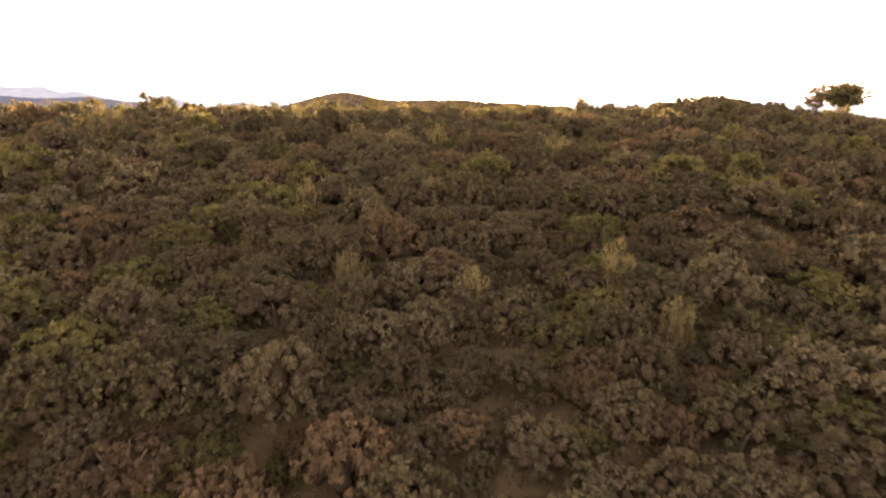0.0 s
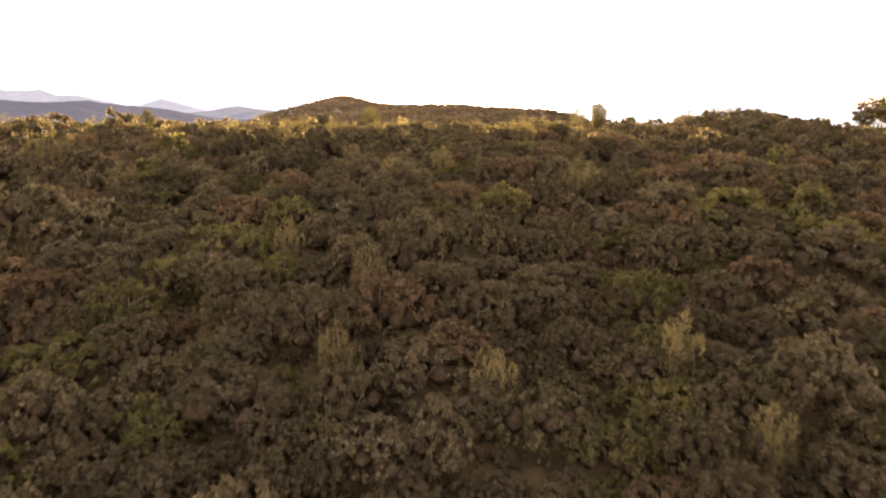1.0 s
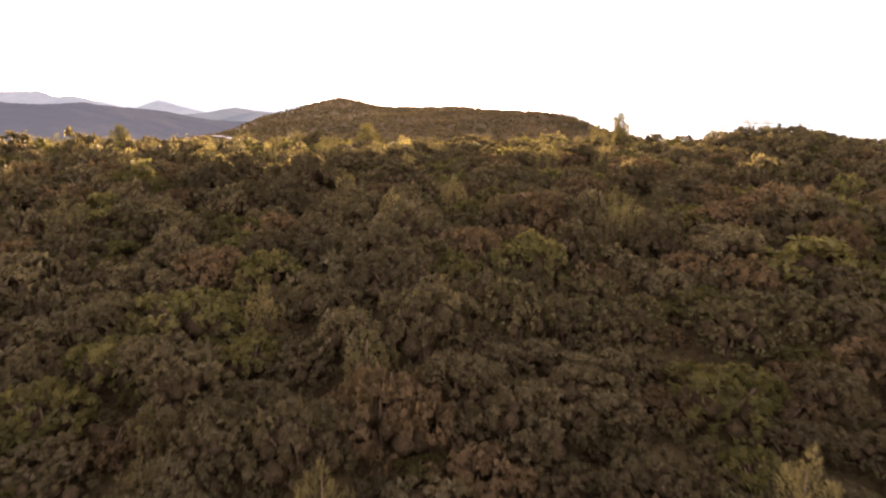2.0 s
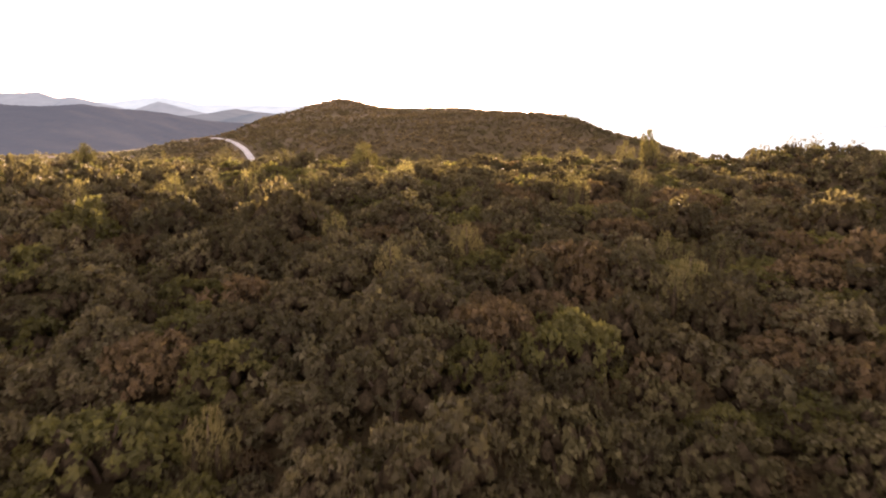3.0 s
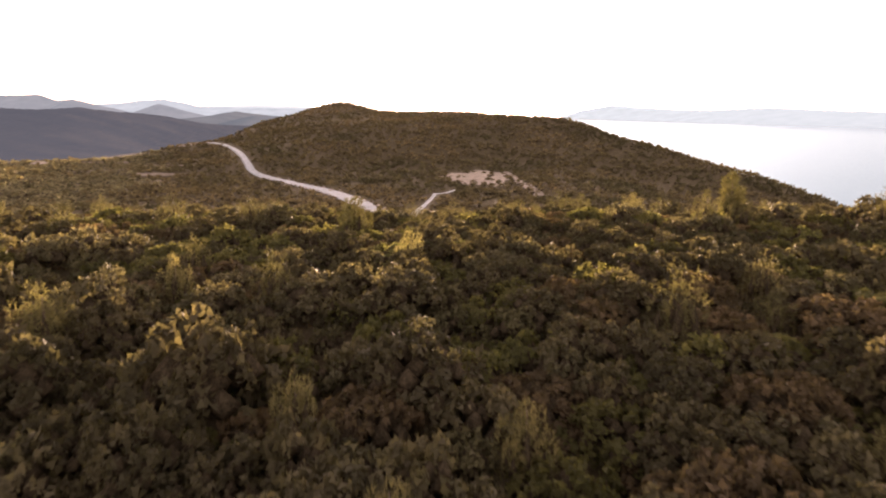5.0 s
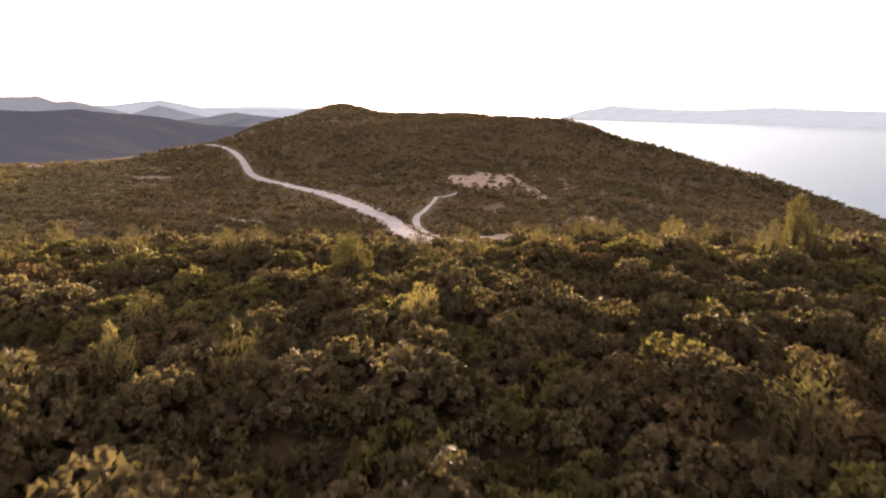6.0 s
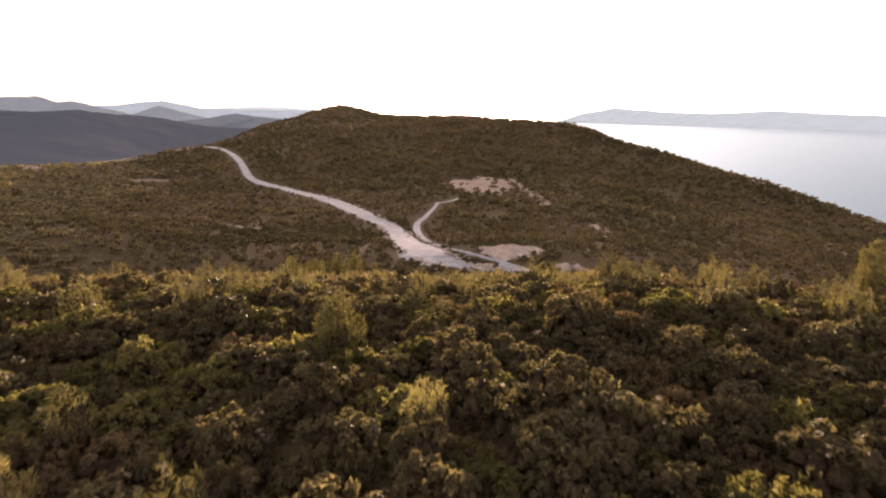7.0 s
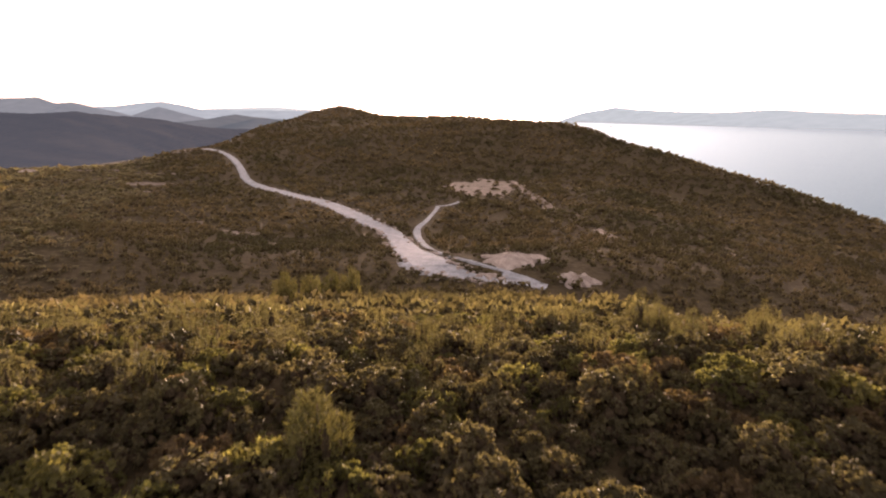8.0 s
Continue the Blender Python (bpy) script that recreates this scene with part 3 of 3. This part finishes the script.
for i, (x, y, size) in enumerate([(-32.6, 67.9, 0.8), (-34.5, 69.5, 0.5), (-30.0, 60.0, 0.6), (26.0, 52.0, 0.6), (29.0, 47.0, 0.5), (-12.0, 88.0, 0.5), (22.0, 58.0, 0.45)]):
    v, f = boulder(rng, size)
    ob = new("limestone_boulder", mesh_of("limestone_boulder", v, tris=f, materials=[ROCK]))
    ob.location = (x, y, float(height(x, y)) + 0.35 * size)
    tagged(ob, "pale weathered limestone boulder among the scrub", "boulder", "boulders on the near slope")


# ---------------------------------------------------------------- scrub of the near hill
rng = np.random.default_rng(11)
PLANTS = []  # x, y, size, kind


def fits(x, y, r, grid, gap):
    i, j = int(x // 4), int(y // 4)
    for a in range(i - 1, i + 2):
        for b in range(j - 1, j + 2):
            for u, v, q in grid.get((a, b), ()):
                if (u - x) ** 2 + (v - y) ** 2 < (gap * (q + r)) ** 2:
                    return False
    grid.setdefault((i, j), []).append((x, y, r))
    return True


taken = {}
for x, y, r, kind in MARKED:
    fits(x, y, r * (0.75 if y > 55 else 0.6), taken, 0.0)
for x, y, r in zip(rng.uniform(-62, 56, 150), rng.uniform(97, 128, 150), rng.uniform(1.1, 2.1, 150)):  # young pines along the crest
    if fits(x, y, r, taken, 0.9):
        PLANTS.append((x, y, r, "pine"))
for tries, lo, hi, gap in ((1000, 2.0, 2.8, 0.95), (16000, 1.45, 2.2, 0.60), (17000, 0.85, 1.35, 0.56), (9500, 0.5, 0.85, 0.56)):
    px, py, pr, pk = rng.uniform(-84, 84, tries), rng.uniform(12, 140, tries), rng.uniform(lo, hi, tries), rng.uniform(0, 1, tries)
    for x, y, r, k in zip(px, py, pr, pk):
        feathery = y > 103 and k > 0.68 and k < 0.9 and r < 1.6
        if abs(x) > min(9 + 0.69 * y, 78) or r > 1.95 and (y > 80 or x > 28) or r > 1.4 and x > 26 and y > 66 or (r > (1.45 if y > 104 else 1.7) and y > 90 and abs(x) < 50 and not feathery):
            continue
        if (math.hypot(x - 46, y - 82) > 9 or r < 1.0) and fits(x, y, r, taken, gap):
            sunny = y > 84
            if k < (0.40 if sunny else 0.56):
                kind = "oak"
            elif k < (0.63 if sunny else 0.70):
                kind = "lime"
            elif k < (0.74 if y > 104 else 0.68 if sunny else 0.735):
                kind = "pine"
            elif k < (0.82 if sunny else 0.92):
                kind = "heath"
            else:
                kind = "dark"
            PLANTS.append((x, y, min(r, 1.15) if kind == "dark" and y > 60 else r, kind))

SHAPES = {}  # a few growth forms for each kind, of unit width, fine and coarse
for kind in KINDS:
    for level, (count, lobes, leaves, length, tufts, blade) in enumerate(((5, 16, 2100, 0.096, 2100, 0.115), (4, 12, 640, 0.155, 1000, 0.12), (4, 7, 190, 0.235, 330, 0.15))):
        for i in range(count):
            if kind == "pine":
                SHAPES[kind, level, i] = sapling_shape(rng, 0.95, 1.6, tufts, blade, BALL0 if level else BALL1)
            else:
                tall = {"oak": 1.15, "lime": 0.85, "heath": 0.8, "dark": 1.2}[kind]
                SHAPES[kind, level, i] = shrub_shape(rng, 1.0, tall, lobes, leaves, length, length * 0.82, BALL0)
COUNTS = (5, 4, 4)
for kind in KINDS:  # the largest shrubs, with leaves of the same true size
    if kind != "pine":
        tall = {"oak": 1.15, "lime": 0.85, "heath": 0.8, "dark": 1.2}[kind]
        for i in range(3):
            SHAPES[kind, 3, i] = shrub_shape(rng, 1.0, tall, 18, 2000, 0.1, 0.084, BALL0)
        for i in range(4):
            SHAPES[kind, 4, i] = shrub_shape(rng, 1.0, tall, 13, 1250, 0.116, 0.095, BALL0)
LABELS = dict(oak=("evergreen_shrub", "rounded grey-green evergreen oak shrub on the slope", "shrub"),
              lime=("mastic_shrub", "bright yellow-green mastic shrub on the slope", "shrub"),
              pine=("pine_sapling", "feathery pale yellow-green young pine among scrub", "young pine"),
              heath=("heath_shrub", "reddish brown dry heath shrub on the slope", "shrub"),
              dark=("juniper_shrub", "dense dark green domed juniper among paler scrub", "shrub"))


def stems(rng, kind):
    if kind == "pine":
        return [tube([(0, 0, -0.25), (0.02, 0, 0.5), (0, 0.02, 1.3)], (0.05, 0.04, 0.012))]
    out = []
    for i in range(4):
        a = i * 1.6 + rng.uniform(0, 1)
        out.append(tube([(0, 0, -0.2), (0.15 * math.cos(a), 0.15 * math.sin(a), 0.25), (0.45 * math.cos(a), 0.45 * math.sin(a), 0.7)], (0.05, 0.04, 0.015), 5))
    return out


MASTER = {}


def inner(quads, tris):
    """Material slots: leaf sprays first, the twiggy inside, coloured as if shaded, second."""
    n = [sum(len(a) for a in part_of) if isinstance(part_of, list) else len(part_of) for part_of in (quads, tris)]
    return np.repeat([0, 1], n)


def plant(kind, i, m, leaf=None):
    """One shrub with its stems and its crown; later ones are copies."""
    if (kind, i, leaf) in MASTER:
        return copy_thing(MASTER[kind, i, leaf], m)
    name, label, category = LABELS[kind]
    ob = new(name)
    tagged(ob, label, category, "scrub on the near slope")
    v, q, t = SHAPES[kind, 0, i]
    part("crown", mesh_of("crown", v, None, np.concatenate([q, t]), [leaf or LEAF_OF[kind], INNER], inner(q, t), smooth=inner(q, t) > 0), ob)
    for a, b in stems(np.random.default_rng(i), kind):
        part("stem", mesh_of("stem", a, b, materials=[BARK], smooth=True), ob, "thin brown woody stem")
    ob.matrix_basis = m
    MASTER[kind, i, leaf] = ob
    return ob


def undergrowth():
    """Low herbs and twigs that cover the soil between the shrubs."""
    g = np.random.default_rng(21)
    n = 95000
    x, y = g.uniform(-62, 62, n), g.uniform(14, 118, n)
    ok = np.abs(x) < 14 + 0.6 * y
    x, y = x[ok], y[ok]
    z = height(x, y)
    at = np.stack([x, y, z - 0.03 + g.uniform(0, 0.32, len(x)) * (0.5 + 0.5 * ripple(x, y, 5, 0.3))], 1)
    v, t = sprays(g, at, unit(g.normal(size=at.shape) + np.array([0, 0, 0.7])), 0.26, 0.17)
    ob = new("undergrowth", mesh_of("undergrowth", v, tris=t, materials=[LEAF["heath"]], tone=np.repeat(g.uniform(0, 1, len(x)), 3)))
    tagged(ob, "low brown herbs and twigs between the shrubs", "undergrowth", kind="stuff")


undergrowth()


def stand(x, y, r, turn, tall=1.0):
    return Matrix.LocRotScale((x, y, float(height(x, y)) - 0.05), Euler((0, 0, turn)), (r, r, r * tall))


for x, y, r, kind in MARKED:
    ob = plant(kind, int(rng.integers(0, 5)), stand(x, y, 1, rng.uniform(0, 6.28)), YOUNG if kind == "pine" and y < 95 else None)
    ob.scale = (r, r, r * ((1.25 if 60 < y < 95 else 1.4) if kind == "pine" else 1.0))
near = sorted((p for p in PLANTS if p[1] > 18), key=lambda p: max(abs(p[0] + 2.5) / 21, abs(p[1] - 38) / 19))
NEAREST, REST = near[:300 - len(MARKED)], near[300 - len(MARKED):] + [p for p in PLANTS if p[1] <= 18]
for x, y, r, kind in NEAREST:
    m = stand(x, y, 1, rng.uniform(0, 6.28))
    ob = plant(kind, int(rng.integers(0, 5)), m)
    ob.scale = (r * rng.uniform(0.9, 1.2), r, r * rng.uniform(0.85, 1.35))


def growth(name, label, plants, leaf, shapes, flat=1.0, sink=0.05, inside=INNER):
    """Many shrubs as one mass: each is a turned and scaled growth form."""
    vs, qs, ts, tones, n = [], [], [], [], 0
    for (x, y, r, kind), shape in zip(plants, shapes):
        v, q, t = shape
        a, k, e = rng.uniform(0, 6.28), rng.uniform(0.85, 1.4 if 40 < y < 86 and abs(x) < 60 else 1.2), rng.uniform(0.9, 1.2)
        ca, sa = math.cos(a) * r, math.sin(a) * r
        w = np.stack([v[:, 0] * e * ca - v[:, 1] * sa, v[:, 0] * e * sa + v[:, 1] * ca, v[:, 2] * r * k * flat], 1)
        vs.append(w + np.array([x, y, 0]))
        qs.append(q + n)
        ts.append(t + n)
        tones.append(np.full(len(v), rng.uniform(0, 1)))
        n += len(v)
    base = height([p[0] for p in plants], [p[1] for p in plants])
    for w, z in zip(vs, base):
        w[:, 2] += z - sink
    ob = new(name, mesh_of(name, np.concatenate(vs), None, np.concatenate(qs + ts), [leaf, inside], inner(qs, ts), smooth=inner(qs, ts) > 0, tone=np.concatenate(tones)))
    return tagged(ob, label, "scrub", kind="stuff")


# the scrub goes on beside and below the flight
SPARE = []
for tries, lo, hi, gap in ((15000, 1.4, 2.3, 0.6), (8000, 0.8, 1.3, 0.6)):
    for x, y, r, k in zip(rng.uniform(-120, 120, tries), rng.uniform(-35, 160, tries), rng.uniform(lo, hi, tries), rng.uniform(0, 1, tries)):
        if (abs(x) > min(9 + 0.69 * y, 78) or y < 12 or y > 138) and fits(x, y, r, taken, gap):
            SPARE.append((x, y, r, KINDS[0 if k < 0.6 else 1 if k < 0.78 else 3 if k < 0.9 else 4]))
COARSE = [shrub_shape(rng, 1.0, 1.05, 4, 72, 0.42, 0.38, BALL0, 0.9) for i in range(6)]
growth("surrounding_scrub", "dense evergreen scrub on the hill's flanks", SPARE, LEAF["oak"], [COARSE[int(rng.integers(0, 6))] for p in SPARE])
for kind, name, label in (("oak", "evergreen_scrub", "dense grey-green evergreen scrub covering the hill"), ("lime", "mastic_scrub", "yellow-green mastic scrub scattered over the hill"),
                          ("pine", "pine_growth", "feathery pale young pines among the scrub"), ("heath", "heath_scrub", "brown dry heath among the evergreen scrub"),
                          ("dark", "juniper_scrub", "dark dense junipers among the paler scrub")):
    some = [p for p in REST if p[3] == kind]
    shapes = []
    for x, y, r, k in some:
        if r > 1.75 and abs(x + 3) < 20 and y < 84 and kind != "pine":
            shapes.append(SHAPES[kind, 3, int(rng.integers(0, 3))])
            continue
        if r > 0.95 and abs(x + 3) < 22 and 80 < y < 110 and kind != "pine":
            shapes.append(SHAPES[kind, 4, int(rng.integers(0, 4))])
            continue
        level = (1 if r > 1.0 else 2) if abs(x + 3) < 29 and y < 122 else (1 if r > (1.15 if abs(x + 3) < 46 and 85 < y < 134 else 1.4 if abs(x) < 60 and y < 100 else 1.95) else 2)
        shapes.append(SHAPES[kind, level, int(rng.integers(0, 4))])
    growth(name, label, some, LEAF[kind], shapes)


# ---------------------------------------------------------------- pines that stand out
def pine_tree(name, label, x, y, tall, wide, flat, seed, leaf):
    """A pine with a leaning trunk, spreading limbs and tufted boughs with gaps."""
    g = np.random.default_rng(seed)
    ob = new(name)
    ob.location = (x, y, float(height(x, y)) - 0.1)
    tagged(ob, label, "pine tree", "pines on the hill")
    lean = g.uniform(-0.12, 0.12, 2) * tall
    limbs = [tube([(0, 0, -0.3), (lean[0] * 0.4, lean[1] * 0.4, tall * 0.4), (lean[0], lean[1], tall * 0.92)], (0.035 * tall, 0.026 * tall, 0.006 * tall), 8)]
    vs, qs, ts, n = [], [], [], 0
    boughs = 22
    for i in range(boughs):
        h = flat + (0.97 - flat) * (i + 0.5) / boughs
        a = i * 2.4 + g.uniform(-0.4, 0.4)
        reach = wide * (0.35 + 0.65 * math.sin(math.pi * min(1, (1.02 - h) / (1.02 - flat) * 0.72 + 0.1))) * g.uniform(0.7, 1.05)
        tip = np.array([lean[0] * h + reach * math.cos(a), lean[1] * h + reach * math.sin(a), tall * h + 0.12 * reach])
        root = np.array([lean[0] * h * 0.8, lean[1] * h * 0.8, tall * h * 0.8])
        limbs.append(tube([root, (root + tip) / 2 + np.array([0, 0, -0.04 * tall]), tip], (0.014 * tall, 0.009 * tall, 0.004 * tall), 5))
        for k in range(3):
            at = root + (tip - root) * (0.45 + 0.25 * k) + g.normal(size=3) * 0.10 * wide
            v, q, t = shrub_shape(g, wide * g.uniform(0.26, 0.38), wide * 0.24, 6, 270, wide * 0.065, wide * 0.042, BALL0, 0.45)
            vs.append(v + at - np.array([0, 0, 0.05 * wide]))
            qs.append(q + n)
            ts.append(t + n)
            n += len(v)
    a, b = join(limbs)
    part("trunk", mesh_of("trunk", a, b, materials=[BARK], smooth=True), ob, "rough brown trunk with spreading limbs")
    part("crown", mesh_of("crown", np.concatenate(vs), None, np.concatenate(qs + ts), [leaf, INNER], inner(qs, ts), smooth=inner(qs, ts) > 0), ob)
    return ob


def feathery_pine(name, label, x, y, tall, wide, seed, leaf):
    """A bushy pine with many upswept leaders, soft in outline."""
    g = np.random.default_rng(seed)
    ob = new(name)
    ob.location = (x, y, float(height(x, y)) - 0.1)
    tagged(ob, label, "pine tree", "pines on the hill")
    a, b = tube([(0, 0, -0.3), (0.1, 0.05, tall * 0.4), (0.05, 0, tall * 0.85)], (0.03 * tall, 0.02 * tall, 0.005 * tall), 8)
    part("trunk", mesh_of("trunk", a, b, materials=[BARK], smooth=True), ob, "slim brown trunk hidden by boughs")
    v, q, t = sapling_shape(g, wide, tall, 2400, 0.085 * tall)
    part("crown", mesh_of("crown", v, None, np.concatenate([q, t]), [leaf, INNER], inner(q, t), smooth=inner(q, t) > 0), ob)
    return ob


for i, (x, y, tall, wide, flat) in enumerate(PINES):
    if flat < 0.3:
        feathery_pine("pine_tree", PINE_LABELS[i], x, y, tall, wide * (1.3 if y > 150 else 1.0), 40 + i, PINE_LEAF)
    else:
        pine_tree("pine_tree", PINE_LABELS[i], x, y, tall, wide, flat, 40 + i, PINE_LEAF)


# ---------------------------------------------------------------- scrub of the valley and the far hill
def far_plants(count, x0, x1, y0, y1, lo, hi, keep):
    x, y, r = rng.uniform(x0, x1, count), rng.uniform(y0, y1, count), rng.uniform(lo, hi, count)
    ok = keep(x, y)
    return [(a, b, c, "far") for a, b, c in zip(x[ok], y[ok], r[ok])]


def off_roads(x, y):
    ok = np.ones(len(x), bool)
    for line, wides in ((ROAD, ROAD_WIDE), (TRACK, TRACK_WIDE)):
        p = np.array(line, float)
        for a, b, wide in zip(p, p[1:], [w * 0.5 + (2.0 if q[1] < 420 else 4.2) for w, q in zip(wides, line)]):
            d = b - a
            t = np.clip(((x - a[0]) * d[0] + (y - a[1]) * d[1]) / (d @ d), 0, 1)
            ok &= np.hypot(x - a[0] - t * d[0], y - a[1] - t * d[1]) > wide
    for label, cx, cy, long, wide, turn, high, seed in OUTCROPS:
        u, w = (x - cx) * math.cos(turn) + (y - cy) * math.sin(turn), (y - cy) * math.cos(turn) - (x - cx) * math.sin(turn)
        bare = np.hypot(u / (long * 0.5), w / (wide * 0.5)) < 0.95
        ok &= ~bare | (rng.uniform(0, 1, len(x)) < (0.34 if cy < 320 or long < 10 else 0.14))
    return ok


def in_view(x, y):
    return (np.abs(x) < 35 + 0.72 * (y - 60)) & (height(x, y) > 1) & ~((x < -325) & (y > 740)) & off_roads(x, y)


FAR_SHAPES = [shrub_shape(rng, 1.0, 1.1, 3, 27, 0.43, 0.38, BALL0) for i in range(8)]
TINY_SHAPES = [shrub_shape(rng, 1.7, 1.5, 1, 11, 0.85, 0.7, BALL0) for i in range(8)]
some = far_plants(8000, -260, 260, 150, 420, 1.1, 2.4, in_view)
for i in range(210):  # low bushes along the road's banks
    t = rng.uniform(2, 14)
    k = int(t)
    a, b = np.array(ROAD[k], float), np.array(ROAD[k + 1], float)
    d = unit(b - a)
    p = a + (b - a) * (t - k) + np.array([-d[1], d[0]]) * rng.choice([-1, 1]) * (ROAD_WIDE[k] * 0.5 + rng.uniform(0.3, 2.2))
    some.append((p[0], p[1], rng.uniform(0.5, 1.2), "far"))


def on_sunlit_dry_floor(p):
    """The valley's open floor, left of the shadow edge: thin dry scrub, painted sunlit-pale."""
    return p[0] < -150 - 0.35 * (p[1] - 331) + 14 * math.sin(p[1] * 0.05) + 8 * math.sin(p[1] * 0.17) and p[1] < 800 and rng.uniform(0, 1) < 0.72


dry = [p for p in some if on_sunlit_dry_floor(p)]
kept = set(dry)
some = [p for p in some if p not in kept]
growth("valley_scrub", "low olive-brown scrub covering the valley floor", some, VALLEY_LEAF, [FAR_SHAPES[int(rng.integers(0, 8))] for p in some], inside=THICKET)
some = far_plants(16000, -620, 420, 420, 900, 1.5, 3.2, in_view)
more = [p for p in some if on_sunlit_dry_floor(p)]
kept = set(more)
some = [p for p in some if p not in kept]
dry = dry + more + [p for p in far_plants(15000, -430, -110, 300, 745, 0.8, 1.8, in_view) if on_sunlit_dry_floor(p)]
growth("sunlit_dry_scrub", "dry scrub on the open valley floor, coloured pale as if sunlit", dry, SUNLIT_DRY_LEAF, [FAR_SHAPES[int(rng.integers(0, 8))] if p[1] < 420 else TINY_SHAPES[int(rng.integers(0, 8))] for p in dry], 0.5, inside=THICKET)
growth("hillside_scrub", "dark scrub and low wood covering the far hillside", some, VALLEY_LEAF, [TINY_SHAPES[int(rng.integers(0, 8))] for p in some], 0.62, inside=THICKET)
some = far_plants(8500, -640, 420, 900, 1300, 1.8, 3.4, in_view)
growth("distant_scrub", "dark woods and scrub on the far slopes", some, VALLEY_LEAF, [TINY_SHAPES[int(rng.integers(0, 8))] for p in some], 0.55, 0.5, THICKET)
some = []
for (ax, ay, az), (bx, by, bz) in zip(RIDGE, RIDGE[1:-1]):
    for i in range(60):
        t = rng.uniform(0, 1)
        some.append((ax + (bx - ax) * t + rng.uniform(-16, 10), ay + (by - ay) * t + rng.uniform(-16, 10), rng.uniform(1.2, 2.8), "far"))
tops = []
for (ax, ay, az), (bx, by, bz) in zip(RIDGE[1:], RIDGE[2:-1]):
    for i in range(22):
        t = rng.uniform(0, 1)
        tops.append((ax + (bx - ax) * t + rng.uniform(-8, 4), ay + (by - ay) * t + rng.uniform(-8, 4), rng.uniform(1.1, 2.0), "far"))
growth("ridge_tree_tops", "taller dark pines standing out along the far crest", tops, VALLEY_LEAF, [FAR_SHAPES[int(rng.integers(0, 8))] for p in tops], 1.9, 0.5, THICKET)
growth("ridge_pines", "dark pines along the crest of the far hill", some, VALLEY_LEAF, [FAR_SHAPES[int(rng.integers(0, 8))] for p in some], 1.0, 0.7)


# ---------------------------------------------------------------- a boat far out on the bay
def plain_paint(name, colour, rough):
    m, n, l, bsdf = material(name)
    stain = tex(n, l, "Noise", 0.8, 4.0, place_coord(n))
    l.new(ramp(n, l, stain.outputs["Fac"], [(0.3, tuple(c * 0.8 for c in colour)), (0.7, colour)]), bsdf.inputs["Base Color"])
    bsdf.inputs["Roughness"].default_value = rough
    return m


boat = new("boat")
tagged(boat, "small dark motor ship far out on the pale bay", "boat")
boat.location = (818, 3440, 0)
boat.rotation_euler = (0, 0, 0.25)
rows = []
for x, w, top in ((-13, 2.6, 2.2), (-6, 3.2, 2.0), (4, 3.0, 2.2), (10, 1.8, 2.8), (14, 0.1, 3.4)):
    rows += [(x, -w, top), (x, -w * 0.6, -0.6), (x, w * 0.6, -0.6), (x, w, top)]
faces = [(4 * i + k, 4 * i + 4 + k, 4 * i + 5 + k, 4 * i + 1 + k) for i in range(4) for k in range(3)] + [(4 * i + 3, 4 * i + 7, 4 * i + 4, 4 * i) for i in range(4)] + [(0, 1, 2, 3)]
part("hull", mesh_of("hull", rows, faces, materials=[plain_paint("dark_hull_paint", (0.10, 0.11, 0.13), 0.5)]), boat, "dark painted steel hull")
box = [(x, y, z) for z in (1.6, 5.2) for x, y in ((-10, -2), (-3, -2), (-3.4, 2), (-10, 2))]
part("cabin", mesh_of("cabin", box, [(0, 1, 5, 4), (1, 2, 6, 5), (2, 3, 7, 6), (3, 0, 4, 7), (4, 5, 6, 7)], materials=[plain_paint("cabin_paint", (0.5, 0.5, 0.5), 0.5)]), boat, "pale deckhouse at the stern")
